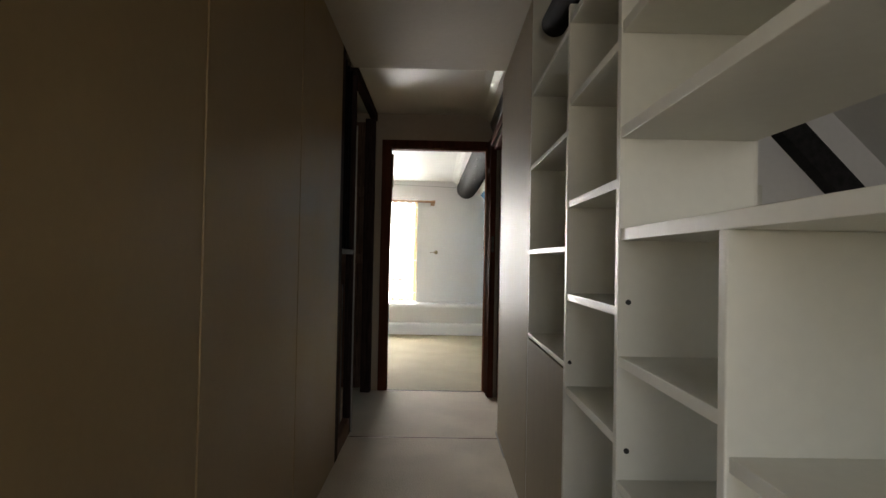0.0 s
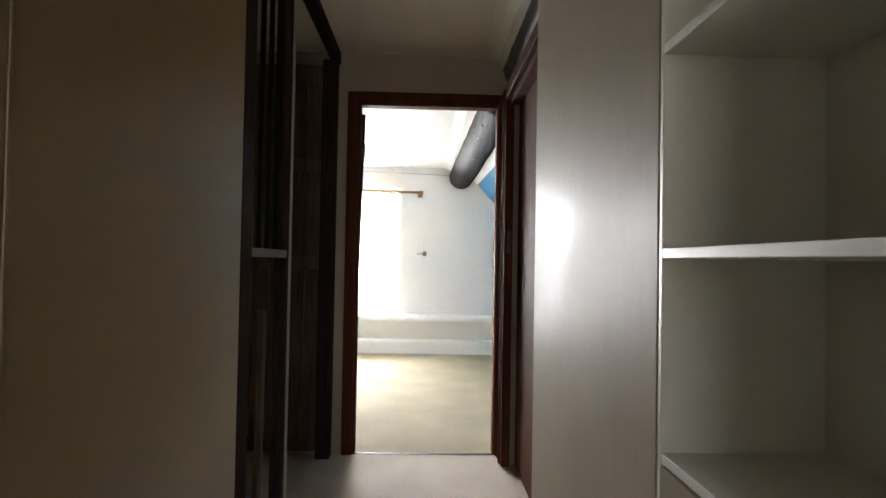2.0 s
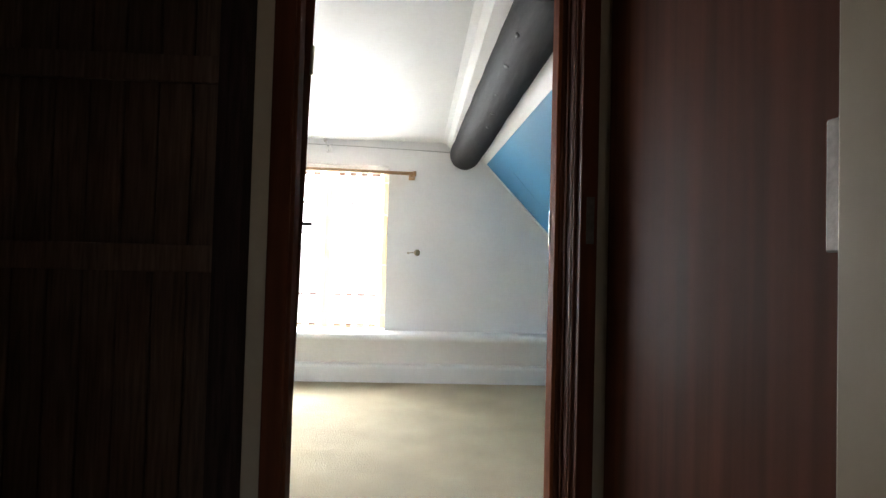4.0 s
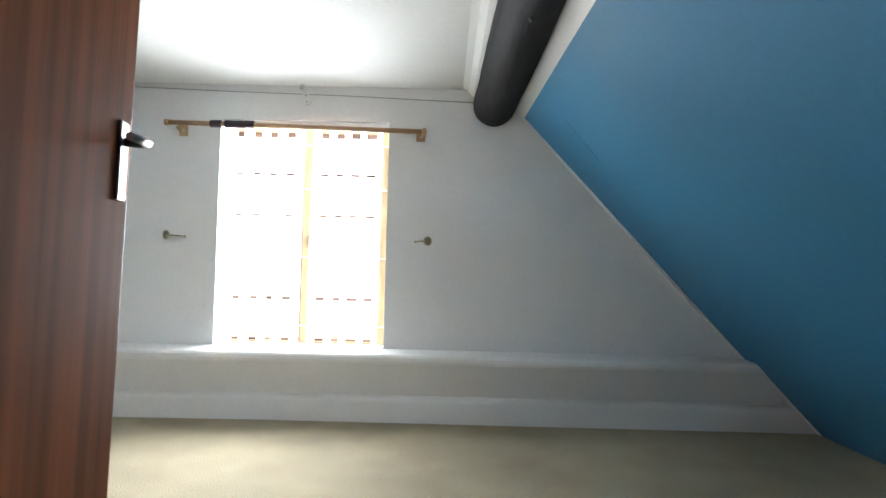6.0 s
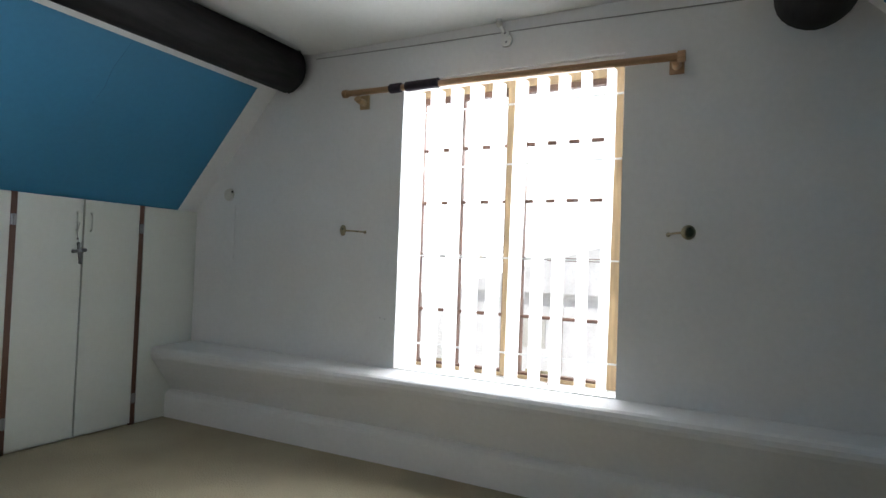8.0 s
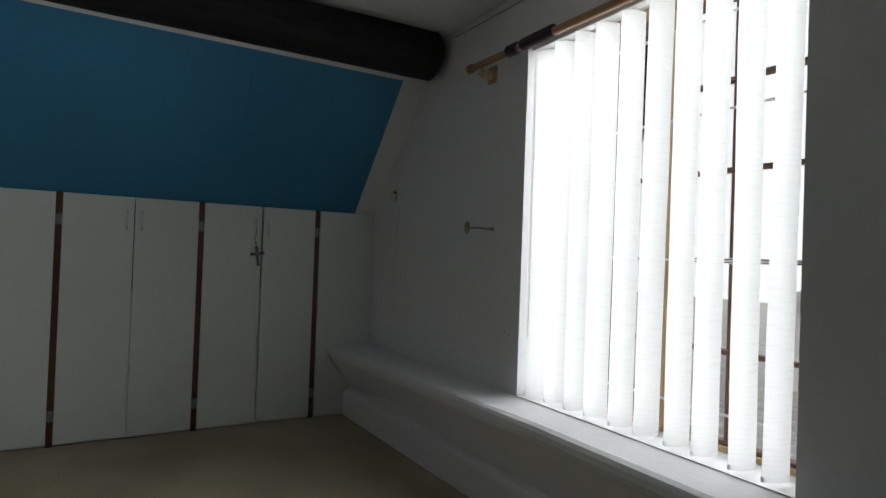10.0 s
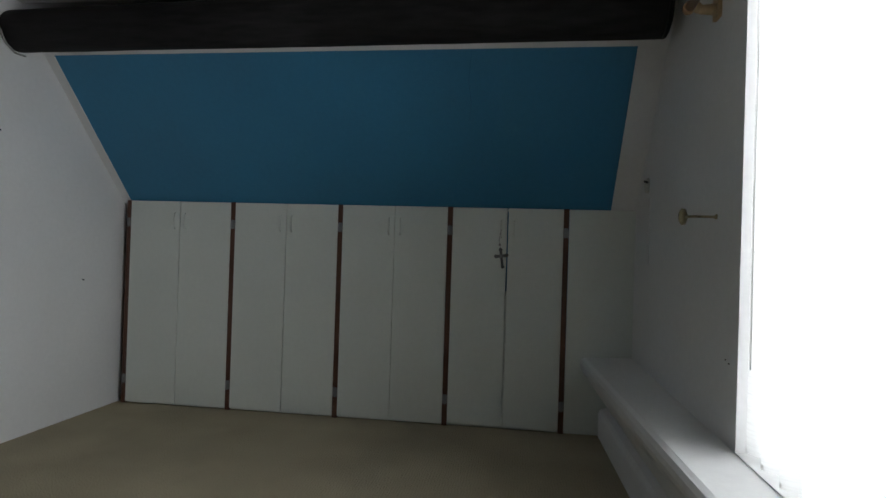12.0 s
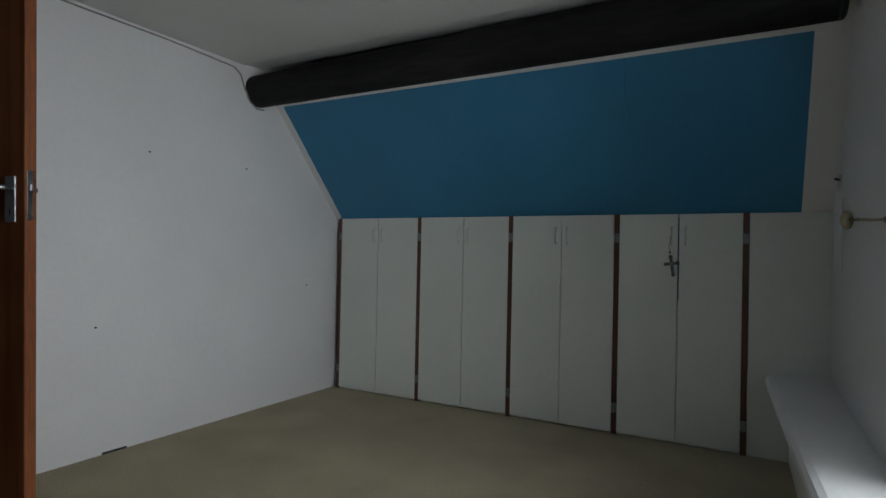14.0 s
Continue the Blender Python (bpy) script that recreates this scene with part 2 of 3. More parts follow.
def part(name, bm, mat, parent, label=""):
    ob = mesh(name, bm, mat)
    ob.parent = parent
    return tagged(ob, label) if label else ob


def thing(name, label, category, at=(0, 0, 0), group="", kind=""):
    ob = new(name)
    ob.empty_display_size = 0.1
    ob.location = at
    return tagged(ob, label, category, group, kind)


def structure(name, bm, mat, label, category=""):
    return tagged(mesh(name, bm, mat), label, category or name.split("_")[0], kind="structure")


# ---- plan ----
YW = 3.68            # window wall, room face
YB = 0.16            # door wall, room face
YB2 = 0.40           # the same wall beside the cupboards, where it is boxed out
XC = -3.08           # cupboard fronts
ZC = 1.335           # their tops
SR = (0.622, 2.07)   # the right slope's upper edge (x, z)
KR = 1.061
SL = (-2.43, 2.065)  # the left slope's upper edge
KL = 1.10
WX0, WX1, WZ0, WZ1 = -1.475, -0.305, 0.46, 2.03
ZCEIL = 2.27
XL, XR = -0.52, 0.405   # corridor faces
ZH = 2.33               # corridor ceiling
YE = -6.6               # the corridor's far end, behind the start
THICK = 0.32


def slope_r(z, off=0.0):
    return SR[0] + (SR[1] - z) / KR + off


def slope_l(z, off=0.0):
    return SL[0] - (SL[1] - z) / KL - off


# ---- the room's shell ----
structure("floor_room", one_box(-4.1, 2.9, 0.0, YW + THICK, -0.2, 0.0), CARPET, "tan woven cord carpet, fitted wall to wall", "floor")
bm = bmesh.new()
for x0, x1, z0, z1 in ((-4.1, WX0, -0.2, 2.6), (WX1, 2.9, -0.2, 2.6), (WX0, WX1, -0.2, WZ0 - 0.012), (WX0, WX1, WZ1, 2.6)):
    box(bm, x0, x1, YW, YW + THICK, z0, z1)
structure("wall_window", bm, WHITE, "white painted gable wall around the window", "wall")
bm = bmesh.new()
box(bm, -4.1, -0.80, 0.0, YB2, -0.2, 2.6)
box(bm, -0.80, -0.46, 0.0, YB, -0.2, 2.6)
box(bm, 0.44, 2.9, 0.0, YB, -0.2, 2.6)
box(bm, -0.46, 0.44, 0.0, YB, 2.07, 2.6)
structure("wall_door", bm, WHITE, "white painted wall with a few small nail marks", "wall")

# ceiling, flat between the two logs, with coved sides
bm = prism([(-2.28, 2.62), (-2.28, 2.285), (-2.19, 2.282), (-2.12, ZCEIL), (0.20, ZCEIL), (0.24, 2.255), (0.275, 2.215),
            (0.45, 2.18), (0.45, 2.62)], 0.0, YW)
structure("ceiling_room", bm, CEIL, "white ceiling board between two logs", "ceiling")

# sloping sides under the roof
def slope(name, p, q, n, y0, y1, thick, mat, label):
    """A slab from p down to q (x, z), its back pushed along n."""
    bm = prism([p, q, (q[0] + n[0] * thick, q[1] + n[1] * thick), (p[0] + n[0] * thick, p[1] + n[1] * thick)], y0, y1)
    return structure(name, bm, mat, label, "wall")


NR, NL = (0.727, 0.686), (-0.74, 0.673)
slope("wall_slope_right", SR, (slope_r(-0.02), -0.02), NR, YB, YW - 0.06, 0.12, BLUE, "blue painted sloping wall under the roof")
slope("wall_slope_left", SL, (slope_l(0.3), 0.3), NL, YB2 + 0.055, YW - 0.14, 0.12, BLUE, "blue painted sloping wall above the white cupboards")


def strip(name, p, q, n, y0, y1, label):
    ob = slope(name, (p[0] - n[0] * 0.004, p[1] - n[1] * 0.004), (q[0] - n[0] * 0.004, q[1] - n[1] * 0.004), n, y0, y1, 0.12, WHITE, label)
    ob["category"] = "trim"
    return ob


strip("trim_slope_right", SR, (slope_r(-0.02), -0.02), NR, YW - 0.06, YW, "white painted edge of the sloping wall")
strip("trim_slope_left", SL, (slope_l(0.3), 0.3), NL, YW - 0.14, YW, "white painted edge of the sloping wall")
trim = strip("trim_log_right", (SR[0] - 0.14, SR[1] + 0.14 * KR), SR, NR, YB, YW, "white painted strip beside the log")
for v in trim.data.vertices:      # it widens towards the door
    if v.co.y < 1 and v.co.x > SR[0] - 0.02:
        v.co.x += 0.05
        v.co.z -= 0.05 * KR
strip("trim_log_left", (SL[0] + 0.14, SL[1] + 0.14 * KL), SL, NL, YB2, YW, "white painted strip beside the log")
strip("trim_slope_back", SL, (slope_l(0.3), 0.3), NL, YB2, YB2 + 0.055, "white painted edge of the sloping wall")
# closing boards outside the slopes
structure("roof_right", one_box(2.9, 3.0, 0.0, YW + THICK, -0.2, 2.7), WHITE, "outer closing wall behind the slope", "wall")
structure("roof_left", one_box(-4.2, -4.1, 0.0, YW + THICK, -0.2, 2.7), WHITE, "outer closing wall behind the cupboards", "wall")
structure("roof", one_box(-4.2, 3.0, -0.0, YW + THICK, 2.62, 2.7), CEIL, "roof board over the room", "roof")

# the low ledge under the window wall, undercut to a skirting
LEDGE = [(YW, 0.0), (YW, 0.468), (3.49, 0.459), (3.471, 0.451), (3.461, 0.436), (3.459, 0.416), (3.464, 0.397), (3.472, 0.383), (3.58, 0.166), (3.58, 0.0)]
def skewed(bm):
    """The ledge is not quite parallel to the wall."""
    bmesh.ops.bisect_plane(bm, geom=bm.verts[:] + bm.edges[:] + bm.faces[:], plane_co=(-1.17, 0, 0), plane_no=(1, 0, 0))
    for v in bm.verts:
        if v.co.y < YW - 0.02:
            v.co.y += min(-0.06 + 0.054 * (v.co.x + 2.8), 0.028) if v.co.z > 0.2 else min(-0.02 + 0.03 * (v.co.x + 2.8), 0.028)
    return bm


structure("ledge", skewed(prism(LEDGE, XC, slope_r(0.22), "x")), WHITE, "white plastered ledge along the window wall, undercut above a skirting", "ledge")
structure("baseboard", skewed(prism([(3.581, 0.0), (3.581, 0.172), (3.545, 0.162), (3.532, 0.15), (3.528, 0.135), (3.528, 0.0)], XC, slope_r(0.0), "x")), WHITE, "white skirting below the ledge", "baseboard")
strip("trim_slope_foot", (slope_r(0.40), 0.40), (slope_r(-0.02), -0.02), NR, 3.50, 3.62, "white painted foot of the sloping wall edge")
structure("window_sill", one_box(WX0 + 0.002, WX1 - 0.002, YW - 0.002, YW + 0.25, WZ0 - 0.03, WZ0 + 0.012), WHITE, "white plastered window board", "sill")


def log(name, label, p, q, r, seed, taper=0.0, mat=LOG, knots=()):
    path = [Vector(p).lerp(Vector(q), i / 24) for i in range(25)]
    radii = [r * (1 - taper * (1 - i / 24)) * (1 + 0.035 * noise.noise(Vector((seed, i * 0.5, 0)))) for i in range(25)]
    along = (Vector(q) - Vector(p)).normalized()
    for step, part_of in ((0.008, 0.97), (0.014, 0.88)):      # worn rim of the cut end
        path.append(Vector(q) + along * step)
        radii.append(radii[24] * part_of)
    bm = tube(bmesh.new(), path, radii, 28, True, 0.05, seed)
    ob = tagged(mesh(name, bm, mat), label, "log beam")
    for y, dx, dz, size in knots:
        f = (y - p[1]) / (q[1] - p[1])
        at = Vector(p).lerp(Vector(q), f) + Vector((dx, 0, dz)) * (r * (1 - taper * (1 - f)) - 0.004)
        bm = ball(bmesh.new(), at, size, (1, 1.5, 1))
        ball(bm, at + Vector((0.004, size * 1.6, 0.002)), size * 0.7, (1, 1.3, 1))
        for v in bm.verts:
            v.co += 0.35 * size * noise.noise_vector(v.co * 60)
        part("knot", bm, SHINYLOG, ob, "small glossy knot")
    return ob


log("log_beam", "black-stained round log beam below the ceiling", (0.47, YB - 0.05, 2.15), (0.418, YW + 0.05, 2.165), 0.147, 3, 0.16,
    knots=((0.573, -0.74, -0.67, 0.014), (0.907, -0.64, -0.77, 0.014), (1.659, -0.27, -0.96, 0.012), (1.992, -0.14, -0.99, 0.012), (1.335, -0.5, -0.86, 0.008)))
log("log_beam", "black-stained round log beam above the blue slope", (-2.25, YB2 - 0.05, 2.125), (-2.258, YW - 0.06, 2.168), 0.130, 9, 0.2)

# ---- the window ----
def window():
    w = tagged(new("window_1"), "varnished pine casement window with glazing bars behind the blind", "window", kind="structure")
    yf = YW + 0.158
    bm = bmesh.new()
    for x0, x1, z0, z1 in ((WX0, WX0 + 0.028, WZ0 + 0.012, WZ1), (WX1 - 0.075, WX1, WZ0 + 0.012, WZ1), (WX0 + 0.028, WX1 - 0.075, WZ1 - 0.05, WZ1),
                           (WX0 + 0.028, WX1 - 0.075, WZ0 + 0.012, WZ0 + 0.03)):
        box(bm, x0, x1, yf, yf + 0.07, z0, z1, 0.004)
    part("window_frame", bm, PINE, w, "varnished pine frame")
    xm = (WX0 + WX1) / 2 + 0.012
    part("mullion", one_box(xm - 0.042, xm + 0.042, yf - 0.015, yf + 0.07, WZ0 + 0.03, WZ1 - 0.05, 0.005), PINE, w)
    for x0, x1 in ((WX0 + 0.028, xm - 0.042), (xm + 0.042, WX1 - 0.075)):
        z0, z1 = WZ0 + 0.03, WZ1 - 0.05
        bm = bmesh.new()
        for a, b, c, d in ((x0, x0 + 0.014, z0, z1), (x1 - 0.014, x1, z0, z1), (x0 + 0.014, x1 - 0.014, z1 - 0.03, z1), (x0 + 0.014, x1 - 0.014, z0, z0 + 0.014)):
            box(bm, a, b, yf + 0.012, yf + 0.055, c, d, 0.003)
        sash = part("sash", bm, SASH, w, "brown casement sash")
        for i in range(4):
            z = z0 + (z1 - z0) * (i + 1) / 5
            part("glazing_bar", one_box(x0 + 0.014, x1 - 0.014, yf + 0.016, yf + 0.05, z - 0.008, z + 0.008, 0.002), SASH, sash)
        xv = (x0 + x1) / 2 - 0.008
        for i in range(5):      # upright bars, let in between the cross bars
            a, b = z0 + (z1 - z0) * i / 5 + 0.009, z0 + (z1 - z0) * (i + 1) / 5 - 0.009
            part("glazing_bar", one_box(xv - 0.006, xv + 0.006, yf + 0.018, yf + 0.048, max(a, z0 + 0.015), min(b, z1 - 0.031), 0.002), SASH, sash)
        for i in range(5):
            a, b = z0 + (z1 - z0) * i / 5, z0 + (z1 - z0) * (i + 1) / 5
            pane = part("pane", one_box(x0 + 0.02, x1 - 0.02, yf + 0.030, yf + 0.034, a, b), GLASS, sash)
            pane.visible_shadow = False
        part("casement_stay", one_box(x0 + 0.05, x0 + 0.2, yf + 0.0, yf + 0.01, z0 + 0.02, z0 + 0.035, 0.002), BRASS, sash, "brass casement stay")
    part("window_catch", one_box(xm + 0.0, xm + 0.018, yf - 0.035, yf - 0.015, 1.15, 1.24, 0.003), BRASS, w, "small brass catch")
    g = thing("burglar_bars", "white-painted steel burglar bars inside the window", "burglar bars", ((WX0 + WX1) / 2, YW + 0.128, WZ0 + 0.012))
    for z in (0.60, 1.085, 1.572, 1.885):
        part("bar", one_box(WX0 - g.location.x, WX1 - g.location.x, -0.004, 0.004, z - WZ0 - 0.016, z - WZ0 - 0.008), STEEL, g)


window()


def blind():
    y = YW + 0.045
    b = thing("vertical_blind", "off-white fabric vertical blind, slats turned half open", "blind", ((WX0 + WX1) / 2, y, WZ1))
    half = (WX1 - WX0) / 2
    rail = part("headrail", one_box(-half + 0.006, half - 0.006, -0.028, 0.012, -0.045, -0.003, 0.004), PLASTIC, b)
    wide = 0.092
    long = WZ1 - WZ0 - 0.073
    mid = (WX0 + WX1) / 2
    places = [x - mid for x in (-1.417, -1.286, -1.169, -1.053, -0.930, -0.808, -0.698, -0.592, -0.485, -0.369)]
    turns = (33, 62, 68, 60, 64, 66, 67, 67, 69, 72)
    for i, x in enumerate(places):
        turn = turns[i] + random.uniform(-1.5, 1.5)
        bm = bmesh.new()
        cols, rows = 8, 14
        grid = []
        for r in range(rows + 1):
            line = []
            for c in range(cols + 1):
                u = c / cols - 0.5
                bow = -0.012 * (1 - 4 * u * u) + 0.003 * noise.noise(Vector((i * 3.1, r * 0.5, u)))
                line.append(bm.verts.new((u * wide, bow, -long * r / rows)))
            grid.append(line)
        for r in range(rows):
            for c in range(cols):
                bm.faces.new((grid[r][c], grid[r + 1][c], grid[r + 1][c + 1], grid[r][c + 1])).smooth = True
        slat = part("slat", bm, SLAT, b)
        slat.matrix_local = pose(x, 0, -0.052, random.uniform(-0.4, 0.4), random.uniform(-0.3, 0.3), turn)
        part("hanger", one_box(-0.012, 0.012, -0.002, 0.002, -0.004, 0.034, 0.001), PLASTIC, slat)
        part("bottom_clip", one_box(-0.046, -0.036, -0.003, 0.003, -long + 0.004, -long + 0.016, 0.001), PLASTIC, slat)
    bm = tube(bmesh.new(), [(-half + 0.03, -0.02, -0.05), (-half + 0.03, -0.022, -0.8), (-half + 0.032, -0.02, -1.3)], [0.0022] * 3, 6)
    part("cord", bm, PLASTIC, b)


blind()


def curtain_rod():
    y, z = 3.60, 1.966
    r = thing("curtain_rod", "wooden curtain rod on brackets above the window", "curtain rod", (-0.93, y, z))
    part("pole", tube(bmesh.new(), [(-0.87, 0, 0.012), (-0.3, 0, 0.004), (0.86, 0, -0.014)], [0.0165] * 3, 14), RODWOOD, r)
    for x in (-0.80, 0.845):
        bm = tube(bmesh.new(), [(x, YW - y, -0.03), (x, 0.02, -0.03), (x, 0.0, -0.02)], [0.022, 0.016, 0.02], 12)
        box(bm, x - 0.03, x + 0.03, YW - y - 0.014, YW - y, -0.065, 0.015, 0.003)
        part("bracket", bm, PINE if x < 0 else RODWOOD, r)
    part("end_cap", tube(bmesh.new(), [(-0.895, 0, 0.012), (-0.87, 0, 0.012)], [0.022, 0.022], 14), RODWOOD, r)
    part("end_cap", tube(bmesh.new(), [(0.855, 0, -0.014), (0.885, 0, -0.014)], [0.024, 0.024], 14), RODWOOD, r)
    for i, (a, b) in enumerate(((-0.585, -0.51), (-0.485, -0.285))):
        turns = round((b - a) / 0.012)
        pts = [(a + (b - a) * k / (2 * turns), 0, 0.008) for k in range(2 * turns + 1)]
        bm = tube(bmesh.new(), pts, [0.022 if k % 2 == 0 else 0.0265 for k in range(2 * turns + 1)], 14)
        part("cloth_binding", bm, CLOTH, r, "dark cloth wound round the rod")


curtain_rod()


def holdback(x, side):
    h = thing("curtain_holdback", "brass curtain holdback with a round knob on a stem", "holdback", (x + side * 0.085, YW, 1.205), "holdbacks beside the window")
    part("wall_plate", tube(bmesh.new(), [(0, 0, 0), (0, -0.006, 0)], [0.010, 0.008], 12), BRASS, h)
    part("stem", tube(bmesh.new(), [(0, -0.004, 0), (0, -0.035, 0), (-side * 0.03, -0.062, 0.002), (-side * 0.085, -0.088, 0.004)], [0.0045, 0.0045, 0.0045, 0.006], 10), BRASS, h)
    bm = tube(bmesh.new(), [(-side * 0.078, -0.078, 0.004), (-side * 0.082, -0.083, 0.004), (-side * 0.087, -0.092, 0.004), (-side * 0.091, -0.099, 0.004)],
              [0.012, 0.029, 0.031, 0.018], 20)
    part("knob", bm, BRASS, h)


holdback(-1.784, 1)
holdback(-0.018, -1)


def hook():
    h = thing("ceiling_bracket", "white metal bracket of round plates at the ceiling edge", "bracket", (-0.885, YW, 2.172))
    part("plate", tube(bmesh.new(), [(0.004, 0, -0.004), (0.004, -0.012, -0.004)], [0.031, 0.029], 20), PLASTIC, h)
    part("plate", tube(bmesh.new(), [(-0.002, -0.004, 0.03), (-0.002, -0.018, 0.03)], [0.022, 0.02], 18), PLASTIC, h)
    part("arm", tube(bmesh.new(), [(-0.004, -0.01, 0.035), (-0.018, -0.02, 0.06), (-0.026, -0.03, 0.075)], [0.009, 0.009, 0.01], 10), PLASTIC, h)
    part("ball", ball(bmesh.new(), (-0.028, -0.03, 0.077), 0.017), IVORY, h)
    part("ceiling_stem", tube(bmesh.new(), [(-0.028, -0.03, 0.08), (-0.028, -0.03, 0.098)], [0.008, 0.014], 10), PLASTIC, h)
    for x, y, z in ((0.004, -0.011, -0.012), (-0.002, -0.017, 0.03)):
        part("screw", tube(bmesh.new(), [(x, y, z), (x, y - 0.003, z)], [0.0055, 0.0045], 8), GREYPAINT, h)


hook()
wire = tube(bmesh.new(), [(-2.10, YW - 0.004, 2.24), (-1.4, YW - 0.004, 2.222), (-0.6, YW - 0.004, 2.208), (0.29, YW - 0.004, 2.18)], [0.0028] * 4, 6)
tagged(mesh("cable", wire, WIRE), "thin grey cable along the top of the wall", "cable")


arc = [(-2.259 + 0.136 * math.cos(radians(a)), YW - 0.072, 2.166 + 0.136 * math.sin(radians(a))) for a in range(50, -100, -15)]
tagged(mesh("cable", tube(bmesh.new(), [(-2.16, YW - 0.07, 2.30)] + arc, [0.004] * (len(arc) + 1), 6), BLACK), "dark cable round the end of the log", "cable")


def junction():
    j = thing("wall_socket_hole", "white round blanking plate with a dark cable end", "cable outlet", (-2.78, YW, 1.442))
    part("plate", tube(bmesh.new(), [(0, 0, 0), (0, -0.012, 0)], [0.042, 0.038], 20), IVORY, j)
    part("cable_end", tube(bmesh.new(), [(0.03, -0.008, 0.012), (0.055, -0.03, 0.016)], [0.006, 0.006], 8), BLACK, j)
    tagged(mesh("cable_cover", one_box(-2.735, -2.72, YW - 0.004, YW, 1.02, 1.37, 0.0015), WHITE), "white painted cable cover strip on the wall", "cable cover")


junction()


def crack(pts, r=0.0019):
    return tagged(mesh("paint_crack", tube(bmesh.new(), pts, [r * 0.4] + [r] * (len(pts) - 2) + [0.0004], 5), CRACK), "fine dark crack in the blue paint", "crack")


def on_r(x, y):
    return (x, y, SR[1] - KR * (x - SR[0]) + 0.0)


def on_l(x, y):
    return (x, y, SL[1] + KL * (x - SL[0]) + 0.0)


crack([on_r(0.78, 3.025), on_r(0.83, 3.04), on_r(0.88, 3.06), on_r(0.93, 3.058), on_r(0.98, 3.07), on_r(1.032, 3.068)])
crack([on_l(-2.70, 2.72), on_l(-2.62, 2.735), on_l(-2.55, 2.725), on_l(-2.44, 2.745)], 0.0009)

# ---- cupboards under the slope ----
YD = [0.455, 1.181, 1.894, 2.587, 3.283]     # uprights between the cupboards


def cupboard(y0, y1, gap=0.002):
    c = thing("cupboard", "white painted built-in cupboard with two tall flat doors", "cupboard", (XC, (y0 + y1) / 2, 0), "cupboards under the slope")
    h = (y1 - y0) / 2
    part("body", one_box(-0.45, -0.025, -h + 0.004, h - 0.004, 0.0, 0.8), DOORWHITE, c)
    mid = random.uniform(-0.006, 0.006)
    for a, b, s in ((-h + 0.016, mid - gap, 1), (mid + gap, h - 0.016, -1)):
        out = random.uniform(-0.003, 0.004)
        d = part("door", one_box(-0.02 + out, out, a, b, 0.012, ZC - 0.004, 0.002), DOORWHITE, c)
        yy = b - 0.034 if s > 0 else a + 0.034
        bm = tube(bmesh.new(), [(out, yy, 1.155), (out + 0.014, yy, 1.163), (out + 0.017, yy, 1.205), (out + 0.014, yy, 1.247), (out, yy, 1.255)], [0.005, 0.0055, 0.0055, 0.0055, 0.005], 8)
        part("handle", bm, DOORWHITE, d, "white bow handle")
    return c


def upright(y, z=ZC):
    u = thing("cupboard_upright", "dark brown wooden upright between cupboard doors", "upright", (XC, y, 0), "uprights")
    part("board", one_box(-0.05, -0.002, -0.0155, 0.0155, 0.0, z - 0.002, 0.001), STRIP, u)
    for zz in (0.16, 1.19):
        bm = one_box(-0.004, 0.005, -0.014, 0.014, zz - 0.028, zz + 0.028, 0.002)
        tube(bm, [(0.006, 0, zz - 0.03), (0.006, 0, zz + 0.03)], [0.0045, 0.0045], 8)
        part("hinge", bm, CHROME, u, "dull steel hinge")


for a, b, gap in zip(YD, YD[1:], (0.0015, 0.002, 0.002, 0.0038)):
    cupboard(a, b, gap)
for y in YD:
    upright(y)
structure("panel_end", one_box(XC - 0.02, XC - 0.001, YD[-1] + 0.018, YW, 0.004, ZC - 0.004, 0.001), DOORWHITE, "white painted fixed panel beside the last cupboard", "panel")
structure("trim_cupboard_top", one_box(XC - 0.06, XC - 0.022, YB2, YW, ZC - 0.02, ZC), DOORWHITE, "white top rail of the cupboards", "trim")


def cross():
    c = thing("hanging_cross", "dark metal cross hanging from a cupboard handle", "cross", (XC + 0.024, 2.905, 1.04))
    bm = one_box(-0.004, 0.004, -0.008, 0.008, -0.062, 0.04, 0.002)
    box(bm, -0.004, 0.004, -0.032, 0.032, -0.006, 0.011, 0.002)
    part("cross_bars", bm, IRON, c)
    for y, z in ((-0.032, 0.003), (0.032, 0.003), (0, 0.04), (0, -0.062)):
        part("end_knob", ball(bmesh.new(), (0, y, z), 0.011, (0.5, 1, 1)), IRON, c)
    part("centre_boss", ball(bmesh.new(), (0.004, 0, 0.003), 0.011, (0.4, 1, 1)), CHROME, c)
    part("chain", tube(bmesh.new(), [(0, 0, 0.04), (0, -0.002, 0.10), (0.002, 0.018, 0.16)], [0.0018, 0.0016, 0.0018], 6), CHROME, c)
    part("ring", ball(bmesh.new(), (0, -0.002, 0.07), 0.006, (0.5, 1, 1)), IRON, c)
    c.matrix_world = pose(XC + 0.024, 2.905, 1.04, 8, 0, 0)


cross()
cable = tube(bmesh.new(), [(-0.82, YB2 + 0.005, ZCEIL - 0.02), (-1.6, YB2 + 0.005, ZCEIL - 0.02), (-2.05, YB2 + 0.005, 2.235), (-2.10, YB2 + 0.008, 2.20),
                           (-2.13, YB2 + 0.010, 2.12), (-2.18, YB2 + 0.010, 2.04), (-2.24, YB2 + 0.008, 2.01), (-2.30, YB2 + 0.006, 2.015)], [0.005] * 8, 8)
tagged(mesh("cable", cable, WIRE), "grey cable along the ceiling edge and round the log", "cable")
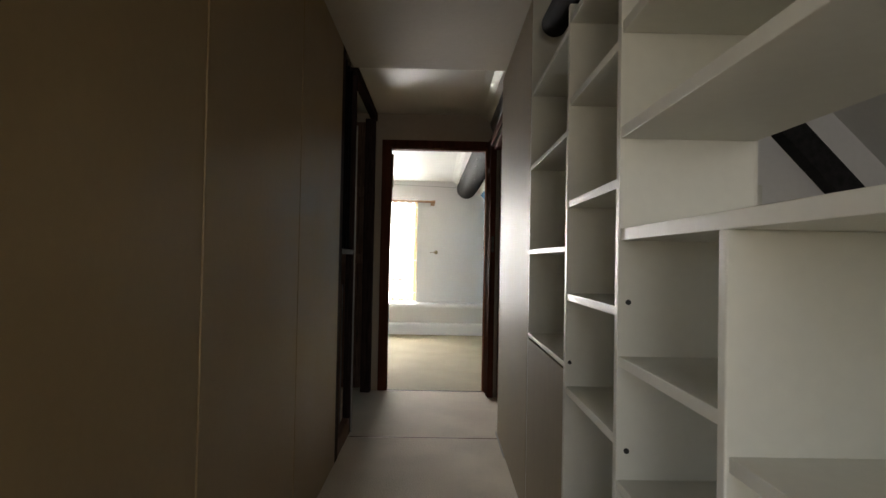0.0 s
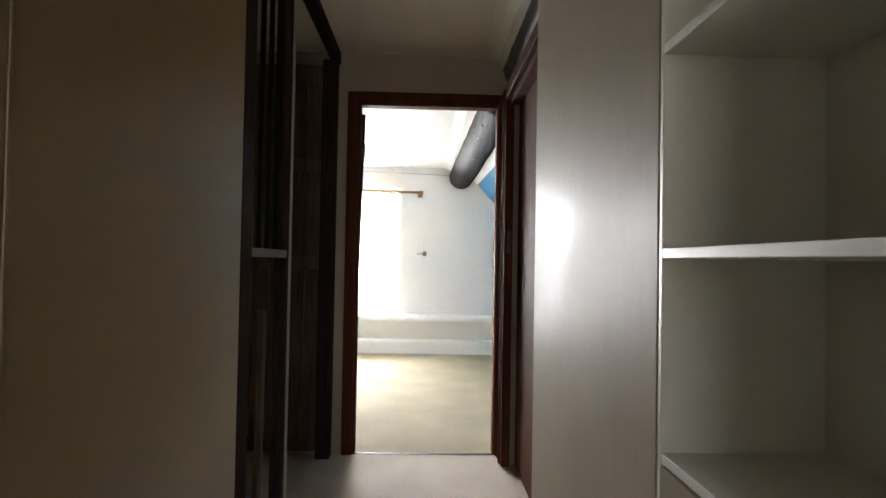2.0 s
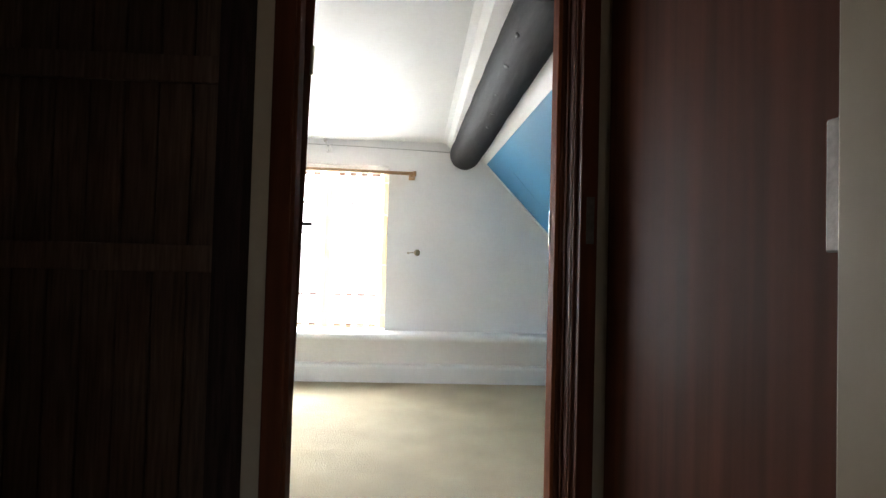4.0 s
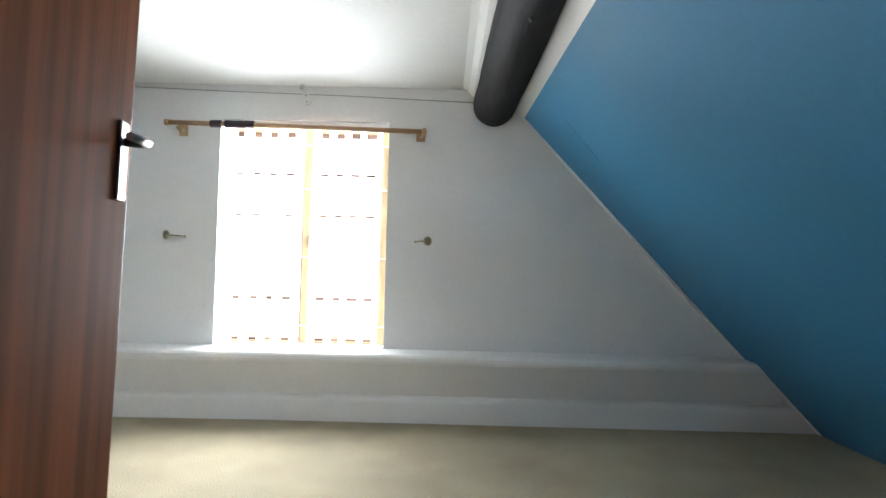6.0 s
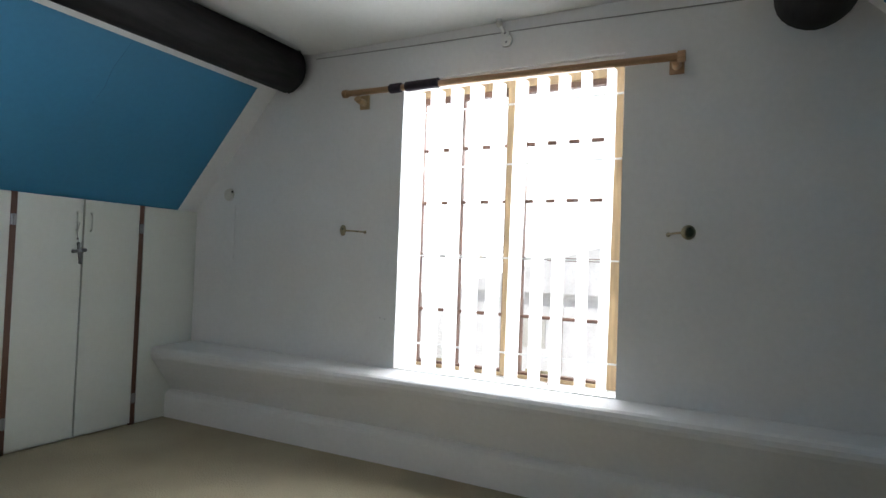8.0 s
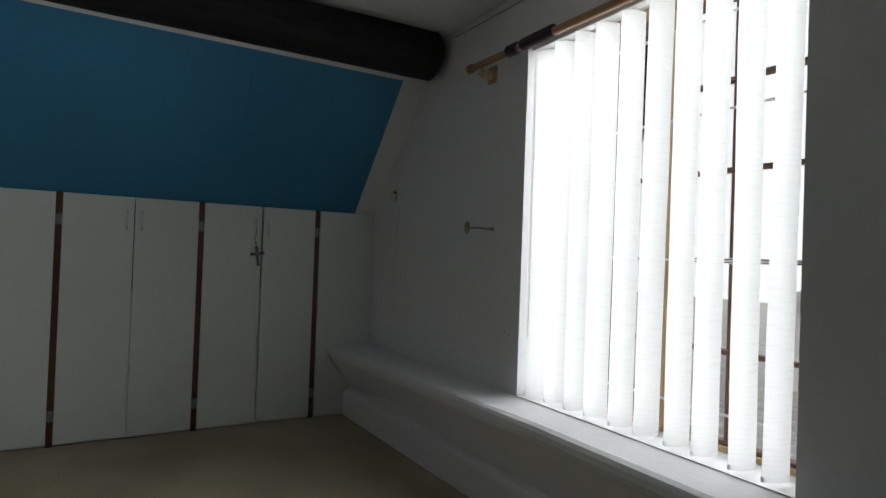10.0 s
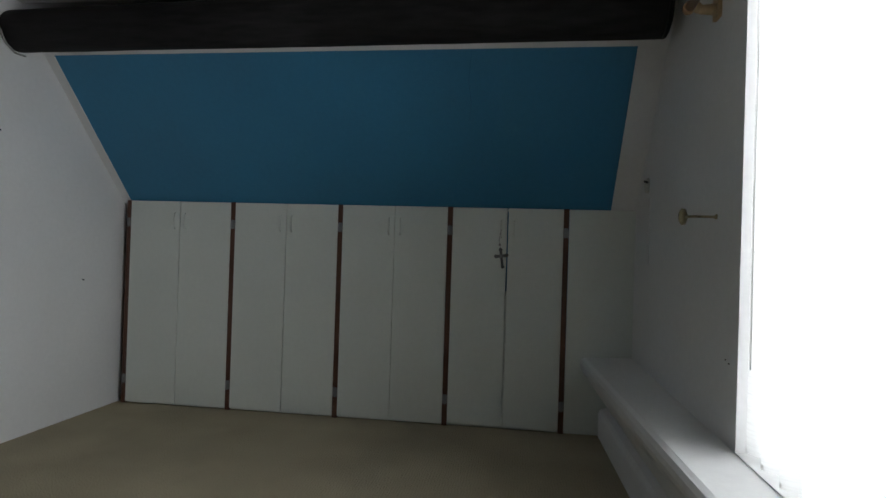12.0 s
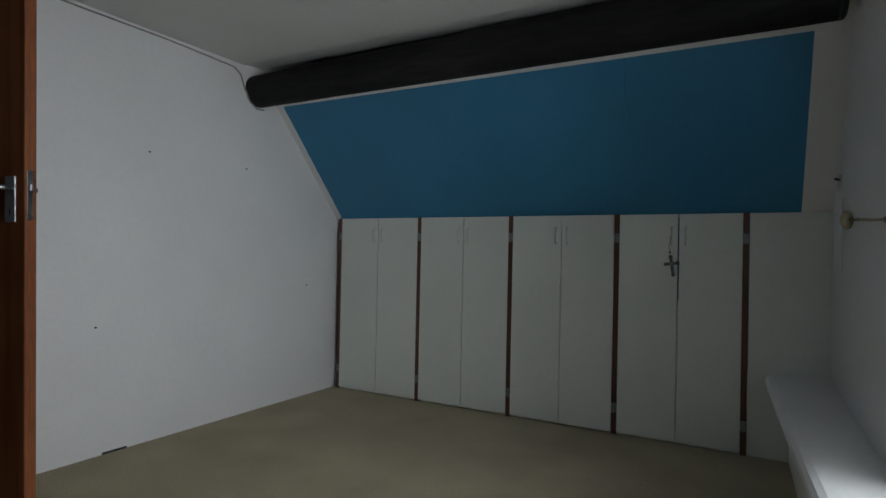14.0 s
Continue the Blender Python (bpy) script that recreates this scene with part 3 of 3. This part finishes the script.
for x, z in ((-1.575, 0.735), (-1.545, 0.728)):
    tagged(mesh("nail", tube(bmesh.new(), [(x, YW + 0.004, z), (x, YW - 0.003, z)], [0.0022, 0.0022], 8), BLACK), "small dark nail beside the window", "nail")
for x, z in ((-1.49, 1.60), (-2.17, 1.60), (-2.76, 0.82), (-1.22, 0.66)):
    tagged(mesh("nail", tube(bmesh.new(), [(x, YB2 - 0.005, z), (x, YB2 + 0.008, z)], [0.0045, 0.0045], 8), BLACK), "small dark nail in the white wall", "nail")


tagged(mesh("wall_gap", one_box(-1.40, -1.27, YB2 - 0.004, YB2 + 0.004, 0.0, 0.011, 0.001), BLACK), "dark chipped gap at the foot of the white wall", "gap")


# ---- the door between corridor and room ----
def door_frame():
    fr = tagged(new("door_frame"), "dark mahogany door frame with moulded architrave", "door frame", kind="structure")
    for s in (-1, 1):
        a, b = sorted((s * 0.40, s * 0.432))
        # left jamb, turned from the daylight, takes the darker copy as its shade
        part("jamb", one_box(a, b, -0.012, 0.065, 0.0, 2.03 + 0.032, 0.003), MAHOG if s > 0 else SHADED_MAHOG, fr)
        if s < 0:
            part("rebate", one_box(-0.458, -0.434, 0.002, 0.138, 0.0, 2.066, 0.002), SHADED_MAHOG, fr)
            part("architrave", one_box(-0.475, -0.41, -0.03, -0.0135, 0.0, 2.105, 0.005), SHADED_MAHOG, fr)
        else:
            part("architrave", one_box(0.41, 0.455, -0.03, -0.0135, 0.0, 2.105, 0.005), SHADED_MAHOG, fr)
            bm = one_box(0.3965, 0.3995, 0.042, 0.060, 1.175, 1.285, 0.0005)
            plate = part("strike_plate", bm, IRON, fr, "worn steel strike plate")
            for z in (1.205, 1.255):
                part("strike_hole", one_box(0.3955, 0.3975, 0.045, 0.056, z - 0.018, z + 0.018), STRIP, plate)
    part("head", one_box(-0.40, 0.40, -0.012, 0.065, 2.03, 2.062, 0.003), SHADED_MAHOG, fr)
    part("architrave", one_box(-0.41, 0.41, -0.031, -0.0145, 2.045, 2.105, 0.005), SHADED_MAHOG, fr)
    structure("threshold", one_box(-0.40, 0.40, -0.006, 0.012, 0.0, 0.004), BLACK, "dark joint strip between the two carpets", "threshold")


door_frame()


def door_leaf():
    hinge, edge = Vector((-0.437, 0.174, 0)), Vector((-0.629, 1.020, 0))
    turn = math.degrees(math.atan2(edge.y - hinge.y, edge.x - hinge.x))
    d = tagged(new("door_1"), "reddish-brown veneered flush door standing open into the room", "door", kind="structure")
    d.matrix_world = pose(hinge.x, hinge.y, 0, 0, 1.3, 0) @ pose(0, 0, 0, 0, 0, turn)   # hangs a little out of plumb
    w = 0.868
    part("leaf", one_box(0.0012, w - 0.006, 0.0, 0.044, 0.012, 2.02, 0.0015), DOORWOOD, d)
    part("edge_lipping", one_box(0, 0.001, 0.0005, 0.0435, 0.012, 2.02), SHADED_MAHOG, d, "dark hinge edge")
    part("edge_lipping", one_box(w - 0.0055, w, 0.0, 0.044, 0.012, 2.02, 0.0008), EDGE, d, "lighter wood edge")
    lock = part("lock_plate", one_box(w + 0.0002, w + 0.002, 0.008, 0.03, 1.16, 1.34, 0.0005), CHROME, d, "steel lock plate")
    part("latch", one_box(w + 0.002, w + 0.012, 0.013, 0.025, 1.265, 1.29, 0.002), CHROME, lock)
    for z in (1.175, 1.325):
        part("screw", tube(bmesh.new(), [(w + 0.0018, 0.019, z), (w + 0.003, 0.019, z)], [0.004, 0.004], 8), GREYPAINT, lock)
    for y, s in ((0.0, -1), (0.044, 1)):
        p = part("handle_plate", one_box(w - 0.087, w - 0.038, min(y, y + s * 0.008), max(y, y + s * 0.008), 1.15, 1.318, 0.003), CHROME, d, "steel handle plate")
        bm = tube(bmesh.new(), [(w - 0.062, y, 1.275), (w - 0.062, y + s * 0.045, 1.275), (w - 0.075, y + s * 0.055, 1.275), (w - 0.12, y + s * 0.055, 1.272),
                                (w - 0.175, y + s * 0.05, 1.268)], [0.010, 0.010, 0.0105, 0.0095, 0.008], 12)
        part("lever", bm, CHROME, p)
        part("keyhole", one_box(w - 0.065, w - 0.059, y + s * 0.0075 - 0.001, y + s * 0.0075 + 0.0015, 1.175, 1.20), BLACK, p)
    for z in (0.25, 1.78):
        part("hinge", tube(bmesh.new(), [(-0.004, 0.0, z - 0.05), (-0.004, 0.0, z + 0.05)], [0.006, 0.006], 8), BRASS, d)


door_leaf()

# ---- corridor ----
structure("floor_corridor", one_box(-2.2, 3.2, YE, 0.0, -0.2, 0.0), CARPET2, "worn greyish beige carpet in the corridor", "floor")
structure("trim_carpet_seam", one_box(XL, XR, -1.262, -1.256, 0.0, 0.0025), STRIP, "seam across the corridor carpet", "trim")
bm = bmesh.new()
box(bm, -2.2, -0.432, -0.012, -0.0, 0.0, 2.6)
box(bm, 0.456, 0.75, -0.012, -0.0, 0.0, 2.6)
box(bm, -0.432, 0.456, -0.012, -0.0, 2.062, 2.6)
structure("wall_end", bm, CORR, "brownish plastered end wall round the door", "wall")
structure("ceiling_corridor", one_box(-2.2, 0.55, -1.40, 0.0, ZH, ZH + 0.1), CORRCEIL, "pale ceiling before the door, set higher", "ceiling")
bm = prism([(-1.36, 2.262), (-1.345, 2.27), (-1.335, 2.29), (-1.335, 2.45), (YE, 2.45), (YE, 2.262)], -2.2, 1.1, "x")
structure("ceiling_corridor_low", bm, LOWCEIL, "lower beige ceiling with a rounded edge, darkened as shade", "ceiling")
bm = prism([(0.30, ZH), (0.355, 2.322), (0.40, 2.30), (0.43, 2.262), (0.445, 2.262), (0.445, 2.45), (0.30, 2.45)], -1.335, -0.012)
structure("ceiling_cove", bm, CORRCEIL, "pale coved ceiling edge beside the log", "ceiling")
log("log_beam", "dark worn log beam over the side doorway", (0.575, 0.0, 2.262), (0.572, -1.185, 2.262), 0.142, 14, 0.0, SHINYLOG)
log("log_beam", "black log beam end above the shelves", (0.48, -2.44, 2.10), (0.545, -5.2, 2.115), 0.055, 21, 0.0, DEEP_BLACK)

# side doorway
bm = bmesh.new()
box(bm, 0.44, 0.56, -1.19, -0.17, 2.07, 2.135)
box(bm, 0.44, 0.56, -0.17, -0.012, 0.0, 2.135)
structure("wall_side", bm, CORR, "plastered wall over the side doorway", "wall")
sf = tagged(new("door_frame_side"), "dark mahogany frame of the side doorway", "door frame", kind="structure")
part("architrave", one_box(0.424, 0.4395, -0.17, -0.034, 0.0, 2.10, 0.004), SHADED_MAHOG, sf)
for y in (-0.155, -0.128, -0.06):
    part("moulding", one_box(0.417, 0.4235, y - 0.007, y + 0.007, 0.0, 2.096, 0.003), SHADED_MAHOG, sf)
part("architrave", one_box(0.424, 0.4395, -1.16, -0.171, 2.04, 2.10, 0.004), SHADED_MAHOG, sf)
part("jamb", one_box(0.425, 0.472, -0.205, -0.1715, 0.0, 2.03, 0.003), SHADED_MAHOG, sf)
part("jamb", one_box(0.45, 0.57, -1.187, -1.15, 0.0, 2.03, 0.003), SHADED_MAHOG, sf)
part("head", one_box(0.45, 0.57, -1.15, -0.206, 2.0, 2.035, 0.003), SHADED_MAHOG, sf)
part("strike_plate", one_box(0.44, 0.462, -0.2075, -0.2052, 1.17, 1.30, 0.0005), DULL, sf, "steel strike plate")
d2 = tagged(new("door_2"), "dark flush door of the side room, closed in shade", "door", kind="structure")
d2.matrix_world = pose(0.52, -1.145, 0, 0, 0, 90)
part("leaf", one_box(0, 0.935, -0.02, 0.02, 0.012, 1.995, 0.002), SHADED_MAHOG, d2)
part("handle_plate", one_box(0.05, 0.09, 0.0205, 0.027, 1.13, 1.30, 0.003), DULL, d2, "steel handle plate")
bm = bmesh.new()
for a in ((0.575, 2.0, -0.012, 0.0, 0, 2.5), (1.95, 2.0, -1.6, -0.012, 0, 2.5), (0.72, 2.0, -1.7, -1.6, 0, 2.5), (0.56, 2.0, -1.7, 0.0, 2.45, 2.55)):
    box(bm, *a)
structure("wall_side_room", bm, CORR, "plain walls of the unlit side room", "wall")

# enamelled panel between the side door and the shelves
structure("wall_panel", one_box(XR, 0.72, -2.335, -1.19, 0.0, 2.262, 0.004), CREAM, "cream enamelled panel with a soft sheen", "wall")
structure("baseboard_corridor", one_box(XR - 0.006, XR - 0.0005, -1.6, -1.14, 0.0, 0.012), PALE, "pale edge strip along the carpet", "baseboard")


# shelving
def board(name, parent, y0, y1, z, t=0.022, x0=XR, x1=0.70):
    return part(name, one_box(x0 + random.uniform(0, 0.002), x1, y0 - parent.location.y, y1 - parent.location.y, z - t, z, 0.0015), SHELF, parent)


def shelving():
    # uprights at these places along the corridor
    ys = (-3.062, -3.562, -4.03, -5.2)
    u1 = thing("bookshelf", "white painted open shelf bay above a closed base", "bookshelf", (0, -2.70, 0), "corridor shelves")
    for z in (0.797, 1.154, 1.515, 1.838):
        board("shelf", u1, ys[0] + 0.012, -2.352, z, 0.018)
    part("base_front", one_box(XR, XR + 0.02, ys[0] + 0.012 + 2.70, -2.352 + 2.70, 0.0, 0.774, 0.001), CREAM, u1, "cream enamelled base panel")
    part("back", one_box(0.70, 0.712, ys[0] + 2.70, -2.352 + 2.70, 0.0, 2.26), SHELF, u1)
    part("side", one_box(XR + 0.001, 0.712, -2.351 + 2.70, -2.3375 + 2.70, 0.0, 2.26, 0.001), SHELF, u1)
    u2 = thing("bookshelf", "white painted narrow open shelf bay", "bookshelf", (0, -3.31, 0), "corridor shelves")
    for z in (0.39, 0.728, 1.010, 1.293, 1.605, 1.86):
        board("shelf", u2, ys[1] + 0.012, ys[0] - 0.012, z)
    part("upright", one_box(XR - 0.002, 0.70, ys[0] - 0.0115 + 3.31, ys[0] + 0.0115 + 3.31, 0.0, 1.90, 0.0015), SHELF, u2)
    part("back", one_box(0.70, 0.712, ys[1] + 3.31, ys[0] - 0.001 + 3.31, 0.0, 2.26), SHELF, u2)
    part("screw_cap", tube(bmesh.new(), [(XR + 0.012, ys[0] - 0.012 + 3.31, 0.80), (XR + 0.012, ys[0] - 0.016 + 3.31, 0.80)], [0.006, 0.006], 8), BLACK, u2)
    u3 = thing("bookshelf", "white painted wide shelf bay with an open hatch", "bookshelf", (0, -3.80, 0), "corridor shelves")
    for z in (0.37, 0.638, 0.903):
        board("shelf", u3, ys[2] + 0.012, ys[1] - 0.012, z)
    for z in (1.180, 1.402, 1.635, 1.86):
        board("shelf", u3, ys[3], ys[1] - 0.012, z, 0.026)
    part("upright", one_box(XR - 0.002, 0.70, ys[1] - 0.0115 + 3.80, ys[1] + 0.0115 + 3.80, 0.0, 1.93, 0.0015), SHELF, u3)
    part("back", one_box(0.70, 0.712, ys[2] + 3.80, ys[1] - 0.001 + 3.80, 0.0, 1.154), SHELF, u3)
    part("back", one_box(0.70, 0.712, ys[3] + 3.80, ys[1] - 0.001 + 3.80, 1.402, 2.26), SHELF, u3)
    for z in (1.02, 0.70):
        part("screw_cap", tube(bmesh.new(), [(XR + 0.02, ys[1] - 0.012 + 3.80, z), (XR + 0.02, ys[1] - 0.016 + 3.80, z)], [0.006, 0.006], 8), BLACK, u3)
    u4 = thing("bookshelf", "white painted lower shelf bay", "bookshelf", (0, -4.6, 0), "corridor shelves")
    for z in (0.42, 0.848):
        board("shelf", u4, ys[3], ys[2] - 0.012, z)
    part("upright", one_box(XR - 0.004, 0.70, ys[2] - 0.0115 + 4.6, ys[2] + 0.0115 + 4.6, 0.0, 1.154, 0.003), SHELF, u4)
    part("upright", one_box(XR, 0.70, ys[3] - 0.024 + 4.6, ys[3] - 0.001 + 4.6, 0.0, 1.93, 0.0015), SHELF, u4)
    part("back", one_box(0.70, 0.712, ys[3] + 4.6, ys[2] - 0.001 + 4.6, 0.0, 1.154), SHELF, u4)


shelving()
# beyond the hatch: another attic room with a sloping side and a dark beam
bm = prism([(0.95, 2.45), (3.1, 0.30), (3.1, 2.45)], YE, -2.45)
structure("wall_far_slope", bm, WHITE, "white sloping wall of the room beyond the shelves", "wall")
bm = bmesh.new()
box(bm, 3.05, 3.15, YE, -2.35, 0.0, 2.5)
box(bm, 0.72, 3.15, -2.45, -2.335, 0.0, 2.5)
box(bm, 0.72, 3.15, YE - 0.1, YE, 0.0, 2.5)
structure("wall_far_room", bm, WHITE, "white walls of the room beyond the shelves", "wall")
structure("ceiling_far_room", one_box(0.72, 3.15, YE, -2.335, 2.45, 2.55), CEIL, "white ceiling of the room beyond the shelves", "ceiling")
bm = prism([(0.815, 2.245), (0.915, 2.28), (2.425, 0.705), (2.31, 0.685)], -2.53, -2.452)
part_frame = mesh("picture_frame", box(one_box(1.29, 1.35, -2.462, -2.452, 1.25, 1.44, 0.002), 1.30, 1.34, -2.465, -2.462, 1.26, 1.43), SHELF)
tagged(part_frame, "small pale frame on the far room wall", "frame")
tagged(mesh("rafter", bm, LOG), "black squared rafter against the white gable wall", "rafter")

# left side: tall beige cupboard doors, then a dark stair screen
for y0, y1 in ((-4.20, -3.52), (-3.52, -2.637), (-2.637, -1.745)):
    p = thing("tall_cupboard", "beige enamelled full-height cupboard door", "cupboard", (XL, (y0 + y1) / 2, 0), "corridor cupboards")
    h = (y1 - y0) / 2
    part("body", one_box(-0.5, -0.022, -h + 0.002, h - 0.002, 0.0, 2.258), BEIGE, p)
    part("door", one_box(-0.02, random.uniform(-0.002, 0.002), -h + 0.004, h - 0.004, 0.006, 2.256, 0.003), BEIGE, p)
    if y1 < -2:
        part("edge_bead", one_box(-0.015, 0.0035, h - 0.0035, h + 0.0025, 0.006, 2.256, 0.002), BEIGE, p)
bm = bmesh.new()
for y0, y1, z0, z1 in ((YE, -6.5, 0.0, 2.5), (-5.3, 0.0, 0.0, 2.5), (-6.5, -5.3, 0.0, 0.7), (-6.5, -5.3, 2.0, 2.5)):
    box(bm, -2.2, -2.1, y0, y1, z0, z1)
structure("wall_left_back", bm, CORR, "plain wall beyond the stair screen", "wall")
structure("wall_stair", one_box(-2.1, XL - 0.01, -1.83, -1.75, 0.0, 2.3), CORR, "plain wall beside the stair screen", "wall")


def screen():
    s = thing("stair_screen", "dark-stained timber screen with slim uprights and a grey handrail", "screen", (XL, -1.2, 0))
    part("top_plate", one_box(-0.05, 0.0, -0.54, 1.188, 2.262, 2.328, 0.003), BLACKWOOD, s)
    part("post", one_box(-0.05, -0.004, -0.012, 0.025, 0.0, 2.262, 0.003), BLACKWOOD, s)
    # pale strip paints the room light that catches this post's edge
    part("post_edge", one_box(-0.006, 0.004, 0.0255, 0.034, 0.0, 1.95, 0.001), PALE, s, "pale strip for daylight caught on the post edge")
    part("post", one_box(-0.09, -0.01, 1.10, 1.186, 0.0, 2.262, 0.003), BLACKWOOD, s)
    part("post", one_box(-0.055, -0.002, -0.54, -0.44, 0.0, 2.262, 0.003), BLACKWOOD, s)
    part("handrail", one_box(-0.06, -0.002, -0.439, -0.013, 1.127, 1.155, 0.004), GREYPAINT, s, "grey painted handrail")
    for i in range(4):
        y = -0.385 + i * 0.1
        part("baluster", one_box(-0.036, -0.02, y - 0.005, y + 0.005, 1.155, 2.262, 0.001), DEEP_BLACK, s)
    part("bottom_rail", one_box(-0.05, -0.005, -0.439, -0.013, 0.0, 0.1, 0.003), DARK, s)


screen()


def boards():
    b = thing("board_partition", "dark-stained tongue-and-groove board partition with ledges", "partition", (-1.3, -0.03, 0))
    x = -0.80
    while x < 0.68:
        part("plank", one_box(x, x + 0.094, -0.008, 0.012, 0.05, 2.16, 0.004), DARK, b)
        x += 0.1
    for z in (0.03, 1.06, 1.62, 2.12):
        part("ledge", one_box(-0.80, 0.70, -0.03, -0.009, z, z + (0.12 if z > 2 else 0.08), 0.004), DARK, b)


boards()
for x, y, z in ((-0.57, -1.32, 0.94), (-0.545, -1.59, 0.80)):
    n = thing("stair_post", "short slim dark post with a pale edge at the stair", "post", (x, y, 0), "stair posts")
    part("shaft", one_box(-0.024, 0.0, -0.012, 0.014, 0.0, z, 0.003), DARK, n)
    part("edge_strip", one_box(0.0005, 0.007, -0.012, -0.002, 0.0, z, 0.002), GREYPAINT, n, "pale edge strip")

# closing walls behind the start, with an added unseen window lighting the far end
bm = bmesh.new()
box(bm, -2.2, -0.35, YE - 0.1, YE, 0.0, 2.5)
box(bm, 0.55, 0.72, YE - 0.1, YE, 0.0, 2.5)
box(bm, -0.35, 0.55, YE - 0.1, YE, 0.0, 0.9)
box(bm, -0.35, 0.55, YE - 0.1, YE, 2.0, 2.5)
structure("wall_back", bm, CORR, "plain wall closing the corridor", "wall")
structure("wall_right_back", one_box(XR, 0.712, YE, -5.23, 0.0, 2.5), CORR, "plain wall beside the shelves", "wall")
# lamps in two assumed, unseen windows, for light on the shelves from behind
area_light("unseen_window_back", 0.1, YE + 0.02, 1.45, 66, 0, 0.85, 1.0, 4.3)
area_light("unseen_window_left", -2.08, -5.9, 1.35, 70, -90, 1.15, 1.25, 2.2)
# added fill for the far room; no window is built behind it
area_light("fill_far_room", 1.6, YE + 0.02, 1.5, 90, 0, 1.2, 1.1, 7.0)
lamp = area_light("window_daylight_room", 0, 0, 0, 0, 0, 1.8, 1.3, 200.0)
lamp.matrix_world = look(((WX0 + WX1) / 2, YW + 0.95, 2.15), ((WX0 + WX1) / 2, 2.7, 0.5))

opening = area_light("window_daylight_opening", (WX0 + WX1) / 2, YW + 0.118, (WZ0 + WZ1) / 2, -90, 0, WX1 - WX0 - 0.06, WZ1 - WZ0 - 0.06, 60.0)
opening.data.spread = radians(130)

# ---- outside ----
structure("ground", one_box(-120, 120, YW + 4, 240, -3.2, -3.0), EARTH, "bare ground outside, one floor below", "ground")
hs = thing("neighbour_house", "pale plastered house across the yard", "house", (-3, 22, -3))
part("wall", one_box(-7, 7, 0, 7, 0, 3.1), BRICK, hs)
part("roof", prism([(-7.5, 3.1), (7.5, 3.1), (0, 5.2)], -0.4, 7.4), BRICK, hs)
for x in (-4, 0.5, 4):
    wdw = part("window", one_box(x - 0.7, x + 0.7, -0.05, 0.02, 1.0, 2.2, 0.01), IVORY, hs)
GLOW = bpy.data.materials.new("overcast_sky")
GLOW.use_nodes = True
_n, _l = GLOW.node_tree.nodes, GLOW.node_tree.links
_em = _n.new("ShaderNodeEmission")
_em.inputs["Color"].default_value, _em.inputs["Strength"].default_value = (0.95, 0.98, 1.0, 1), 5.0
_l.new(_em.outputs[0], _n["Material Output"].inputs["Surface"])
structure("backdrop", one_box(-90, 90, 70, 70.2, -3, 60), GLOW, "bright overcast sky beyond the yard", "sky")
